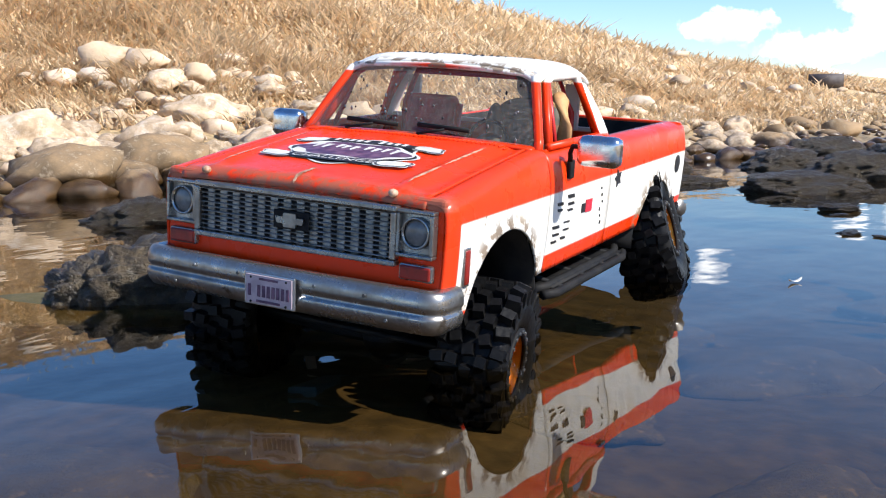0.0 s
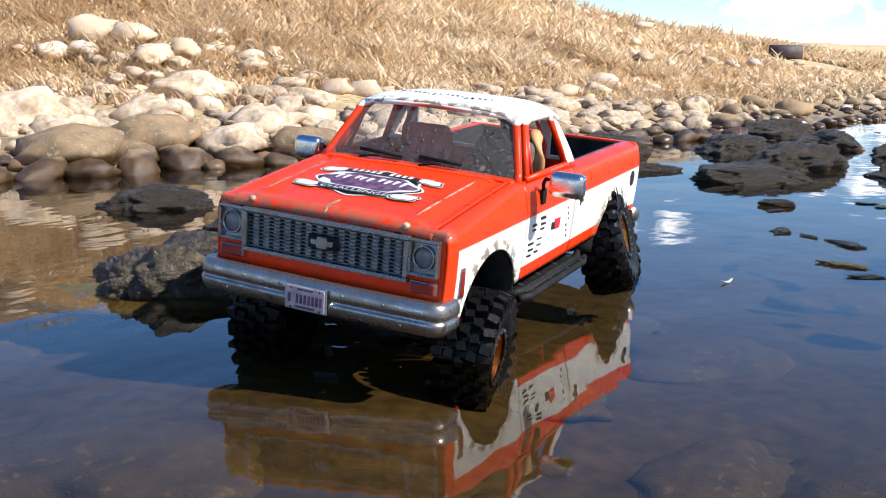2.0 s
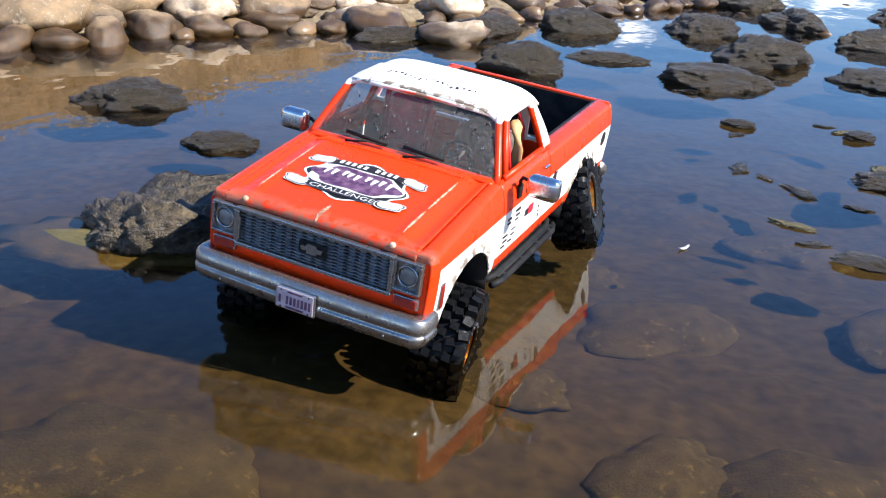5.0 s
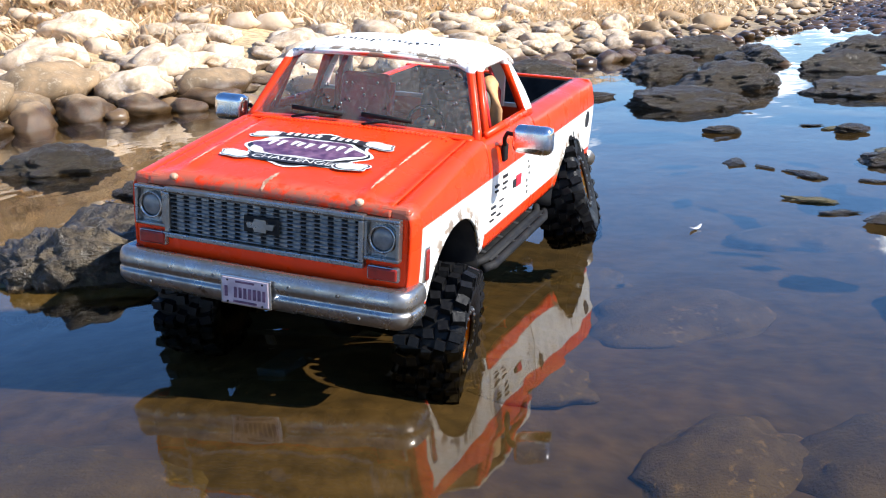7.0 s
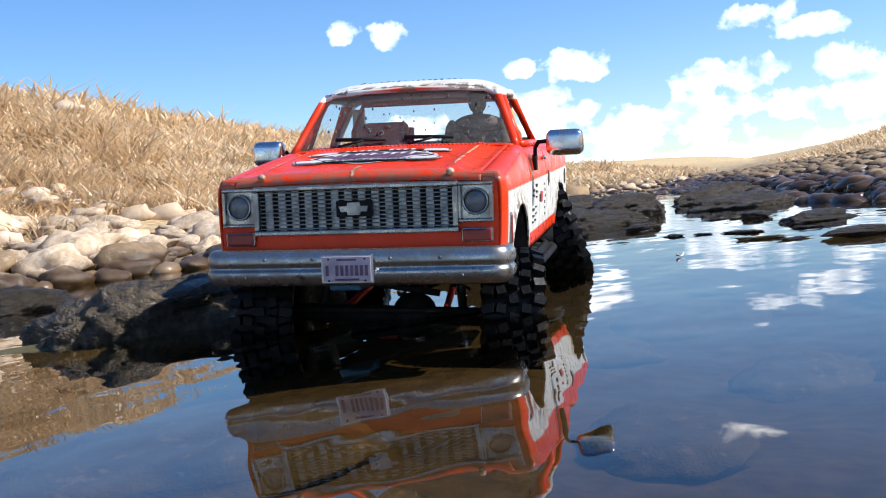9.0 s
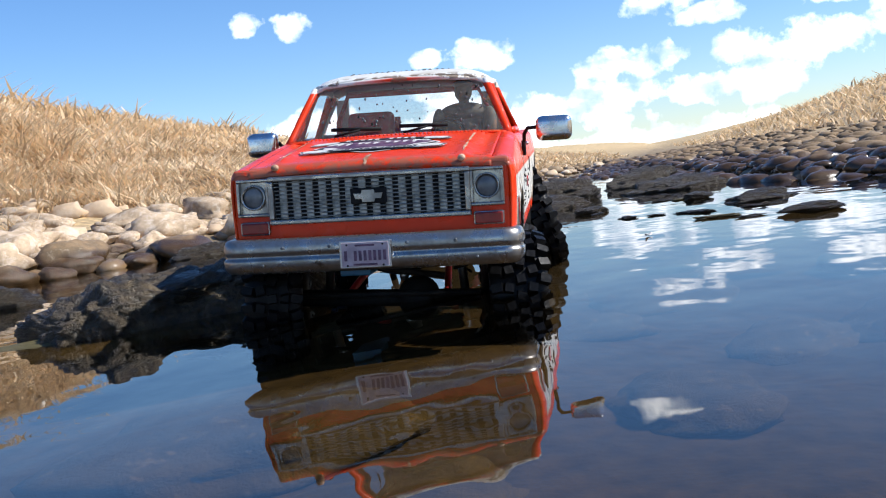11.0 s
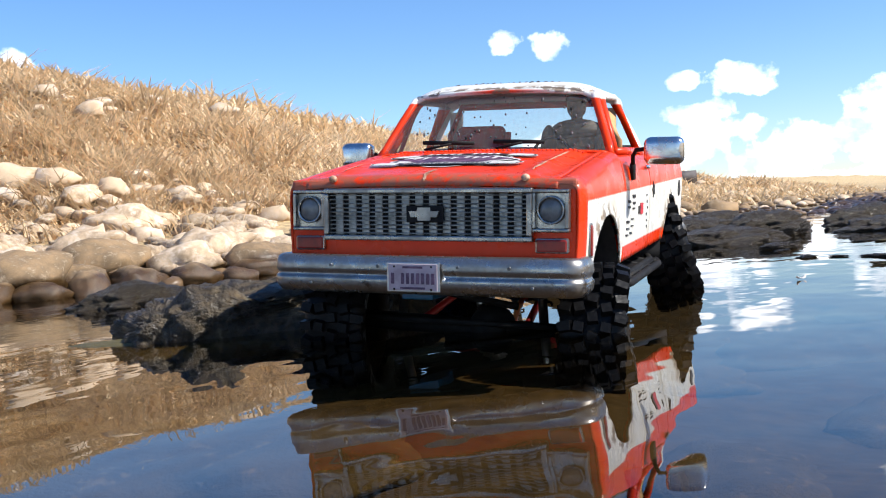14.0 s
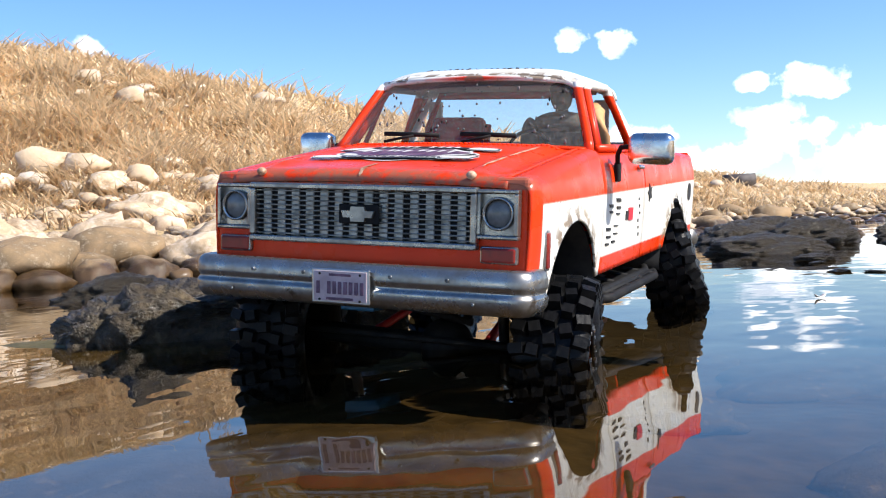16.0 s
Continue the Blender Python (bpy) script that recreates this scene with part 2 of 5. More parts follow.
def clear(name, tint, ior, gloss_rough=0.0, waves=None, haze=0.0):
    """Clear sheet: tinted see-through with a mirror gloss that follows Fresnel."""
    m = bpy.data.materials.new(name)
    m.use_nodes = True
    nt = m.node_tree
    nt.nodes.clear()
    L = nt.links.new
    out = node(nt, "ShaderNodeOutputMaterial")
    tr = node(nt, "ShaderNodeBsdfTransparent", Color=rgb(tint))
    gl = node(nt, "ShaderNodeBsdfGlossy", Roughness=gloss_rough)
    # gloss grows towards grazing views, from the straight-on share that the index gives
    f0 = ((ior - 1) / (ior + 1)) ** 2
    fr = node(nt, "ShaderNodeLayerWeight", Blend=0.5)
    pw = node(nt, "ShaderNodeMath", operation="POWER")
    pw.inputs[1].default_value = 4.6
    L(fr.outputs["Facing"], pw.inputs[0])
    ma = node(nt, "ShaderNodeMath", operation="MULTIPLY_ADD")
    ma.inputs[1].default_value, ma.inputs[2].default_value = 1 - f0, f0
    L(pw.outputs[0], ma.inputs[0])
    mx = node(nt, "ShaderNodeMixShader")
    L(ma.outputs[0], mx.inputs[0])
    if haze:
        df = node(nt, "ShaderNodeBsdfDiffuse", Color=rgb((0.55, 0.5, 0.42)))
        co = node(nt, "ShaderNodeTexCoord")
        nz = node(nt, "ShaderNodeTexNoise", Scale=420.0, Detail=3.0)
        L(co.outputs["Object"], nz.inputs["Vector"])
        rp = node(nt, "ShaderNodeMapRange")
        rp.inputs[1].default_value, rp.inputs[2].default_value, rp.inputs[3].default_value, rp.inputs[4].default_value = 0.4, 0.75, haze * 0.6, haze * 1.6
        L(nz.outputs["Fac"], rp.inputs[0])
        hz = node(nt, "ShaderNodeMixShader")
        L(rp.outputs[0], hz.inputs[0])
        L(tr.outputs[0], hz.inputs[1])
        L(df.outputs[0], hz.inputs[2])
        L(hz.outputs[0], mx.inputs[1])
    else:
        L(tr.outputs[0], mx.inputs[1])
    L(gl.outputs[0], mx.inputs[2])
    L(mx.outputs[0], out.inputs[0])
    if waves:
        co = node(nt, "ShaderNodeTexCoord")
        mp = node(nt, "ShaderNodeMapping")
        mp.inputs["Scale"].default_value = (1.0, 0.55, 1.0)
        L(co.outputs["Object"], mp.inputs[0])
        w1 = node(nt, "ShaderNodeTexNoise", Scale=waves[0], Detail=3.0, Roughness=0.5)
        L(mp.outputs[0], w1.inputs["Vector"])
        bp = node(nt, "ShaderNodeBump", Strength=waves[1], Distance=waves[2])
        L(w1.outputs["Fac"], bp.inputs["Height"])
        L(bp.outputs[0], gl.inputs["Normal"])
        L(bp.outputs[0], fr.inputs["Normal"])
    return m


PAINT = body_paint()
M_WATER = clear("water", (0.72, 0.60, 0.39), 1.33, 0.0, (9.0, 0.4, 0.0042))
M_GLASS = clear("windscreen_glass", (0.86, 0.87, 0.86), 1.45, 0.02, None, 0.10)
M_SILVER = material("worn_silver", (0.40, 0.388, 0.368), rough=0.20, metal=0.9, second=(0.25, 0.232, 0.21), scale=60, rough2=0.40, third=(0.12, 0.095, 0.07), third_scale=55, third_lo=0.64, third_hi=0.72)
M_CHROME = material("mirror_chrome", (0.72, 0.72, 0.72), rough=0.16, metal=1.0, second=(0.55, 0.54, 0.52), scale=80, rough2=0.3)
M_GRILLE = material("grille_silver", (0.31, 0.31, 0.305), rough=0.34, metal=0.8, second=(0.13, 0.13, 0.125), scale=120)
M_DARK = material("matt_black", (0.009, 0.009, 0.010), rough=0.65, second=(0.018, 0.017, 0.016), scale=80)
M_BED = material("bed_liner", (0.012, 0.011, 0.011), rough=0.7, second=(0.03, 0.025, 0.022), scale=60, bump=0.4)
M_RUBBER = material("wet_tyre_rubber", (0.004, 0.004, 0.0045), rough=0.34, second=(0.009, 0.0085, 0.008), scale=90, rough2=0.55, bump=0.25, bump_scale=300)
M_RUBBER.node_tree.nodes["Principled BSDF"].inputs["Specular IOR Level"].default_value = 0.13
for m_ in (M_DARK, M_BED):
    m_.node_tree.nodes["Principled BSDF"].inputs["Specular IOR Level"].default_value = 0.12
PAINT.node_tree.nodes["Principled BSDF"].inputs["Specular IOR Level"].default_value = 0.25
M_GOLD = material("gold_rim", (0.72, 0.26, 0.03), rough=0.3, metal=0.9, second=(0.5, 0.17, 0.02), scale=120)
M_STEEL = material("ring_steel", (0.5, 0.5, 0.5), rough=0.35, metal=1.0)
M_RED = material("red_part", (0.50, 0.014, 0.016), rough=0.4, second=(0.38, 0.012, 0.012), scale=90)
M_SEAT = material("red_seat", (0.40, 0.018, 0.030), rough=0.7, second=(0.24, 0.014, 0.020), scale=120)
M_LAMP = material("lamp_lens", (0.16, 0.16, 0.155), rough=0.25, second=(0.10, 0.095, 0.09), scale=120, coat=0.4)
M_SIGNAL = material("signal_lens", (0.24, 0.014, 0.006), rough=0.3, second=(0.16, 0.012, 0.006), scale=150)
M_PLATE = material("plate_white", (0.46, 0.37, 0.40), rough=0.5, second=(0.35, 0.275, 0.30), scale=120)
M_PURPLE = material("decal_purple", (0.055, 0.02, 0.055), rough=0.4, second=(0.16, 0.08, 0.13), scale=160)
M_WHITE = material("decal_white", (0.66, 0.65, 0.62), rough=0.5, second=(0.5, 0.47, 0.43), scale=120)
M_INK = material("decal_black", (0.015, 0.013, 0.013), rough=0.45)
M_DECALRED = material("decal_red", (0.55, 0.02, 0.035), rough=0.4)
M_BLUE = material("blue_part", (0.01, 0.10, 0.22), rough=0.4)
M_DOLL = material("doll_cloth", (0.10, 0.085, 0.06), rough=0.8, second=(0.05, 0.045, 0.035), scale=110, third=(0.20, 0.11, 0.06), third_scale=60)
M_SAND = material("tan_strap", (0.52, 0.30, 0.12), rough=0.7, second=(0.35, 0.18, 0.07), scale=100)
# bare primer tan; also colours the painted highlight on the bonnet ridges
M_PRIMER_GLINT = material("worn_primer_and_glint", (0.56, 0.36, 0.24), rough=0.6, second=(0.30, 0.14, 0.07), scale=260, lo=0.42, hi=0.6)
M_STONE = material("pale_stone", (0.58, 0.43, 0.28), rough=0.85, second=(0.24, 0.165, 0.095), scale=6, lo=0.34, hi=0.72, bump=1.0, bump_scale=60, island=0.46, third=(0.57, 0.47, 0.36), third_scale=9, third_lo=0.5, third_hi=0.66)
M_WETSTONE = material("wet_stone", (0.34, 0.22, 0.11), rough=0.6, second=(0.10, 0.068, 0.036), scale=7, lo=0.30, hi=0.72, rough2=0.35, bump=0.7, bump_scale=70, island=0.22, third=(0.36, 0.27, 0.17), third_scale=14, third_lo=0.54, third_hi=0.66)
M_MUD = material("black_mud_rock", (0.088, 0.064, 0.036), rough=0.5, second=(0.030, 0.023, 0.015), scale=110, lo=0.4, hi=0.6, rough2=0.3, bump=1.0, deep=0.008, bump_scale=190, third=(0.18, 0.135, 0.078), third_scale=45, third_lo=0.56, third_hi=0.68)
M_BEDSTONE = material("sunken_stone", (0.090, 0.073, 0.036), rough=0.8, second=(0.040, 0.032, 0.016), scale=9, lo=0.32, hi=0.68, bump=0.9, bump_scale=60, island=0.25, third=(0.15, 0.115, 0.05), third_scale=14)
M_ALGAE = material("green_algae", (0.075, 0.062, 0.018), rough=0.6, second=(0.12, 0.09, 0.025), scale=60, bump=0.8)
M_GRASS = material("dry_grass", (0.90, 0.71, 0.46), rough=0.75, second=(0.64, 0.45, 0.25), scale=3.2, lo=0.38, hi=0.66, island=0.6)


def let_light_through(m, share):
    """Thin dry blades pass part of the light."""
    nt = m.node_tree
    b, out = nt.nodes["Principled BSDF"], nt.nodes["Material Output"]
    tl = node(nt, "ShaderNodeBsdfTranslucent")
    nt.links.new(b.inputs["Base Color"].links[0].from_socket, tl.inputs["Color"])
    mx = node(nt, "ShaderNodeMixShader", Fac=share)
    nt.links.new(b.outputs[0], mx.inputs[1])
    nt.links.new(tl.outputs[0], mx.inputs[2])
    nt.links.new(mx.outputs[0], out.inputs[0])


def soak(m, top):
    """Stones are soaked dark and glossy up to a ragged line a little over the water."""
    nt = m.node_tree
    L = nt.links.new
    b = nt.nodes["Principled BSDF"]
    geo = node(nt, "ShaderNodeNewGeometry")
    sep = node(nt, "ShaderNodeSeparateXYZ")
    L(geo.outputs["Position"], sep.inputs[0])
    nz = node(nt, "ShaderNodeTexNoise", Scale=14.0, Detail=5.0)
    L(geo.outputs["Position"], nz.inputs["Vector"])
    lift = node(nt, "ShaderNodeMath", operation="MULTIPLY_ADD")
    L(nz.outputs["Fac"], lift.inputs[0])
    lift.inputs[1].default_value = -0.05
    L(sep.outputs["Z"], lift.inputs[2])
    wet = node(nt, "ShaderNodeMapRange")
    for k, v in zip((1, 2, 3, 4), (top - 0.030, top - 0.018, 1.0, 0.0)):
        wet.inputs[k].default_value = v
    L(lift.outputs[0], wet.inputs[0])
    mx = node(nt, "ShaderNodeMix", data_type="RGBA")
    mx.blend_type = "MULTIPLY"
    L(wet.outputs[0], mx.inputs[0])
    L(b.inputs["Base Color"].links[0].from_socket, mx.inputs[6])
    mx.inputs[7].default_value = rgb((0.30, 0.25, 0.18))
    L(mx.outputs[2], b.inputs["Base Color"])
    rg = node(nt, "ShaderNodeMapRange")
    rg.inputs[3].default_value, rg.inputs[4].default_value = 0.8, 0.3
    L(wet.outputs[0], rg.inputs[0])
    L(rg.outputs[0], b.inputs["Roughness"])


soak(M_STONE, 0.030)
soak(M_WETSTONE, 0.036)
let_light_through(M_GRASS, 0.3)
M_PIPE = material("pipe_steel", (0.09, 0.075, 0.07), rough=0.7, second=(0.05, 0.04, 0.04), scale=12)


def ground_material():
    """Silt under water, mud at the water's edge, straw-coloured soil higher up (by height and noise)."""
    m = material("ground", (0.16, 0.115, 0.055), rough=0.8)
    nt = m.node_tree
    L = nt.links.new
    b = nt.nodes["Principled BSDF"]
    co = node(nt, "ShaderNodeTexCoord")
    sep = node(nt, "ShaderNodeSeparateXYZ")
    L(co.outputs["Object"], sep.inputs[0])
    n1 = node(nt, "ShaderNodeTexNoise", Scale=9.0, Detail=9.0, Roughness=0.62)
    n2 = node(nt, "ShaderNodeTexNoise", Scale=60.0, Detail=6.0)
    for n in (n1, n2):
        L(co.outputs["Object"], n.inputs["Vector"])
    wob = node(nt, "ShaderNodeMath", operation="MULTIPLY_ADD")
    L(n1.outputs["Fac"], wob.inputs[0])
    wob.inputs[1].default_value = 0.13
    L(sep.outputs["Z"], wob.inputs[2])
    ramp = node(nt, "ShaderNodeValToRGB")
    els = ramp.color_ramp.elements
    els[0].position, els[0].color = 0.0, rgb((0.034, 0.027, 0.014))
    els[1].position, els[1].color = 1.0, rgb((0.56, 0.40, 0.20))
    for p, c in ((0.28, (0.050, 0.038, 0.019)), (0.40, (0.074, 0.054, 0.027)), (0.50, (0.22, 0.16, 0.09)), (0.72, (0.48, 0.34, 0.17))):
        e = els.new(p)
        e.color = rgb(c)
    mr = node(nt, "ShaderNodeMapRange")
    mr.inputs[1].default_value, mr.inputs[2].default_value = -0.09, 0.26
    L(wob.outputs[0], mr.inputs[0])
    L(mr.outputs[0], ramp.inputs[0])
    mx = node(nt, "ShaderNodeMix", data_type="RGBA")
    mx.blend_type = "MULTIPLY"
    mx.inputs[0].default_value = 0.75
    L(ramp.outputs[0], mx.inputs[6])
    g = node(nt, "ShaderNodeMapRange")
    g.inputs[1].default_value, g.inputs[2].default_value, g.inputs[3].default_value, g.inputs[4].default_value = 0.3, 0.7, 0.30, 1.45
    L(n2.outputs["Fac"], g.inputs[0])
    L(g.outputs[0], mx.inputs[7])
    L(mx.outputs[2], b.inputs["Base Color"])
    bp = node(nt, "ShaderNodeBump", Strength=0.7, Distance=0.004)
    L(n2.outputs["Fac"], bp.inputs["Height"])
    L(bp.outputs[0], b.inputs["Normal"])
    return m


M_GROUND = ground_material()


# ---- helpers for building ----
def mesh_object(name, bm, mat, parent=None, label="", smooth=True, matrix=None):
    me = bpy.data.meshes.new(name)
    bm.to_mesh(me)
    bm.free()
    for m in (mat if isinstance(mat, (list, tuple)) else [mat]):
        me.materials.append(m)
    if smooth:
        me.polygons.foreach_set("use_smooth", [True] * len(me.polygons))
    ob = new(name, me)
    if parent:
        ob.parent = parent
    if matrix is not None:
        ob.matrix_local = matrix
    if label:
        ob["label"] = label
    return ob


def part(name, bm, mat, parent, label="", smooth=True):
    return mesh_object(name, bm, mat, parent, label, smooth)


def raw_object(name, verts, faces, mat, smooth=True):
    me = bpy.data.meshes.new(name)
    me.from_pydata(verts, [], faces)
    me.materials.append(mat)
    if smooth:
        me.polygons.foreach_set("use_smooth", [True] * len(me.polygons))
    me.update()
    return new(name, me)


# ---- the stream, its banks and hills ----


def lattice(nx, ny, seed):
    return np.random.default_rng(seed).random((nx, ny))


LAT = lattice(256, 256, 3)


def vnoise(x, y, f):
    """Smooth value noise, 0..1."""
    x, y = np.asarray(x) * f + 91.3, np.asarray(y) * f + 57.7
    i, j = np.floor(x).astype(int), np.floor(y).astype(int)
    u, v = x - i, y - j
    u, v = u * u * (3 - 2 * u), v * v * (3 - 2 * v)
    g = lambda a, c: LAT[a % 256, c % 256]
    return (g(i, j) * (1 - u) + g(i + 1, j) * u) * (1 - v) + (g(i, j + 1) * (1 - u) + g(i + 1, j + 1) * u) * v


def bank_left(y):
    return np.interp(y, [-30, -2, 0, 0.5, 0.75, 1.0, 1.35, 1.7, 2.2, 3, 5, 40], [-15, -2.1, -1.22, -1.02, -0.90, -0.74, -0.52, -0.36, -0.14, 0.05, 0.35, 5.0])


def bank_right(y):
    return np.interp(y, [-30, -2, 0, 0.6, 0.85, 1.15, 2.9, 4.2, 40], [12, 2.4, 1.3, 0.78, 0.62, 0.54, 0.47, 0.42, 1.4])


def height(x, y):
    """Height of the ground, in metres over the water."""
    x, y = np.asarray(x, float), np.asarray(y, float)
    s = (bank_left(y) - x) * 0.8
    r = (x - bank_right(y)) * 0.9
    bed = -0.050 - 0.02 * vnoise(x, y, 3.1) + 0.012 * vnoise(x, y, 11.0)
    # silt heaped under the nose of the truck
    bed = bed + 0.022 * np.exp(-(((x - 0.03) / 0.20) ** 2 + ((y + 0.19) / 0.22) ** 2))
    crest = np.interp(y, [-6, 0, 2, 4, 7, 12, 20, 60], [0.70, 0.70, 0.86, 0.84, 0.50, 0.38, 0.42, 0.6])
    t = np.clip((s - 0.38) / 2.2, 0, 1)
    left = 0.010 + 0.20 * np.clip(s, 0, 0.38) + (crest - 0.09) * (t * t * (3 - 2 * t) * 0.5 + t * 0.5) - 0.02 * np.clip(s - 3.2, 0, 8)
    left = left + 0.07 * (vnoise(x, y, 1.7) - 0.5) * np.clip((s - 0.3) / 0.8, 0, 1)
    q = np.clip((r - 1.1) / 4.2, 0, 1) * np.interp(y, [0, 8, 16, 60], [1, 1, 0.5, 0.3])
    right = 0.012 + 0.07 * np.clip(r, 0, 0.7) + 1.2 * q * (1.2 - 0.2 * q) + 0.06 * (vnoise(x, y, 1.3) - 0.5) * np.clip(r - 0.4, 0, 1)
    z = np.maximum(np.maximum(left, right) * 1.0, 0.0)
    edge = np.maximum(s, r)
    w = np.clip((edge + 0.10) / 0.14, 0, 1)
    w = w * w * (3 - 2 * w)
    far = np.clip((y - 3.6) / 1.5, 0, 1)
    bed = bed * (1 - far) + 0.03 * far
    g = bed * (1 - w) + z * w
    return g + 0.004 * (vnoise(x, y, 17.0) - 0.5) * w


def spaced(lo, hi, n, fine):
    """Coordinates that crowd round zero."""
    k = np.linspace(np.arcsinh(lo / fine), np.arcsinh(hi / fine), n)
    return np.sinh(k) * fine


def build_ground():
    xs, ys = spaced(-260, 260, 420, 0.55), spaced(-60, 420, 380, 0.8)
    X, Y = np.meshgrid(xs, ys, indexing="ij")
    Z = height(X, Y)
    V = np.stack([X, Y, Z], -1).reshape(-1, 3)
    n = len(ys)
    F = [(i * n + j, (i + 1) * n + j, (i + 1) * n + j + 1, i * n + j + 1) for i in range(len(xs) - 1) for j in range(n - 1)]
    ob = raw_object("ground", V.tolist(), F, M_GROUND)
    tagged(ob, "muddy stream bed rising into straw-coloured grassy banks", "ground", kind="structure")


build_ground()
bm = bmesh.new()
bmesh.ops.create_grid(bm, x_segments=2, y_segments=2, size=40)
water = mesh_object("water", bm, M_WATER, smooth=False)
water.location = (0, -28, 0)
tagged(water, "still clear brownish shallow stream water", "water", kind="structure")


# ---- stones ----
def stone_mesh(name, seed, flat, rough, mat, sub=3, lump=0.28):
    """A water-worn stone of about unit length, lumpy, with a pitted skin."""
    b = bmesh.new()
    bmesh.ops.create_icosphere(b, subdivisions=sub, radius=0.5)
    o = Vector((seed * 3.7, seed * 1.3, seed * 7.1))
    for v in b.verts:
        d = v.co.normalized()
        k = 1 + lump * noise.noise(d * 1.3 + o) + lump * 0.5 * noise.noise(d * 2.9 + o) + rough * noise.noise(d * 6.5 + o) + rough * 0.7 * noise.noise(d * 14 + o) + rough * 0.45 * noise.noise(d * 29 + o)
        p = d * 0.5 * k
        v.co = (p.x, p.y * (0.74 + 0.1 * math.sin(seed)), p.z * flat)
    me = bpy.data.meshes.new(name)
    b.to_mesh(me)
    b.free()
    me.materials.append(mat)
    me.polygons.foreach_set("use_smooth", [True] * len(me.polygons))
    return me


PALE = [stone_mesh("bank_stone", i + 1, 0.42 + 0.04 * (i % 4), 0.075, M_STONE, lump=0.46) for i in range(8)]
WET = [stone_mesh("wet_stone", i + 20, 0.44 + 0.04 * (i % 3), 0.07, M_WETSTONE) for i in range(6)]
MUD = [stone_mesh("mud_rock", i + 40, 0.46 + 0.05 * (i % 3), 0.10, M_MUD, sub=5, lump=0.34) for i in range(5)]
LOW_PALE = [stone_mesh("cobble", i + 1, 0.42 + 0.04 * (i % 4), 0.045, M_STONE, sub=2, lump=0.42) for i in range(4)]
LOW_WET = [stone_mesh("rubble_stone", i + 20, 0.46 + 0.05 * (i % 3), 0.10, M_WETSTONE, sub=2, lump=0.40) for i in range(4)]
SUNK = [stone_mesh("sunken_stone", i + 60, 0.30, 0.045, M_BEDSTONE, sub=4) for i in range(4)]


def put_stone(me, name, label, group, x, y, z, w, rz, sx=1.0, sz=1.0, tilt=(0, 0)):
    ob = new(name, me)
    ob.matrix_world = pose(x, y, z, tilt[0], tilt[1], rz) @ Matrix.Diagonal((w * sx, w, w * sz, 1))
    tagged(ob, label, "stone", group)
    return ob


# dark wet rocks that break the surface: x, y, width, turn
for k, (x, y, w, a, flat) in enumerate([
    (-0.60, 0.31, 0.130, 35, 0.90), (-0.37, 0.21, 0.080, 20, 0.62), (-0.25, 0.93, 0.135, 10, 0.85), (-0.14, 1.13, 0.130, 15, 0.50), (0.07, 1.06, 0.175, 25, 0.50),
    (0.11, 1.34, 0.18, 60, 0.85), (0.36, 1.28, 0.18, 15, 0.55), (0.39, 0.58, 0.095, 25, 0.40), (-0.44, 1.22, 0.15, 75, 0.80), (-0.30, 1.42, 0.16, 30, 0.85),
    (-0.06, 1.60, 0.17, 80, 0.80), (0.17, 0.755, 0.042, 5, 0.45), (0.30, 1.72, 0.17, 10, 0.7), (0.10, 1.90, 0.18, 110, 0.8), (0.335, 0.80, 0.05, 70, 0.40),
    (0.36, 2.25, 0.20, 45, 0.7), (-0.05, 2.15, 0.18, 20, 0.8), (0.385, 0.25, 0.06, 0, 0.28), (-0.55, 1.02, 0.14, 50, 0.7)]):
    put_stone(MUD[k % 5], "mud_rock", "dark wet mud-coated rock low in the water", "rocks in the stream", x, y, 0.004 * (k % 3) - 0.004, w * 1.12, a, sz=flat)


def near_rock():
    """The long black rock beside the truck: a slanting slab with a broken, pitted edge."""
    b = bmesh.new()
    bmesh.ops.create_icosphere(b, subdivisions=6, radius=0.5)
    for v in b.verts:
        d = v.co.normalized()
        e = [math.copysign(abs(c) ** q, c) for c, q in zip(d, (0.5, 0.5, 0.36))]
        z = e[2] * (0.88 + 0.22 * e[0])
        p = Vector((e[0] * 0.128, e[1] * 0.066, z * 0.038))
        push = 0.016 * noise.noise(p * 18) + 0.009 * noise.noise(p * 45) + 0.0065 * noise.noise(p * 95) + 0.0034 * noise.noise(p * 210) - 0.0030 * abs(noise.noise(p * 330)) + 0.0020 * noise.noise(p * 520)
        v.co = p + d * push
    ob = mesh_object("black_rock", b, M_MUD)
    ob.matrix_world = pose(-0.206, -0.026, 0.001, 0, -3, 38)
    tagged(ob, "long black mud-caked rock rising beside the truck", "rock")
    b = bmesh.new()
    bmesh.ops.create_icosphere(b, subdivisions=3, radius=0.5)
    for v in b.verts:
        v.co *= 1 + 0.4 * noise.noise(v.co * 5)
        v.co = Vector((v.co.x * 0.27, v.co.y * 0.12, v.co.z * 0.024))
    ob = mesh_object("algae_mat", b, M_ALGAE)
    ob.matrix_world = pose(-0.262, -0.092, -0.0105, 0, 0, 30)
    tagged(ob, "greenish algae mat at the foot of a black rock", "algae")


near_rock()

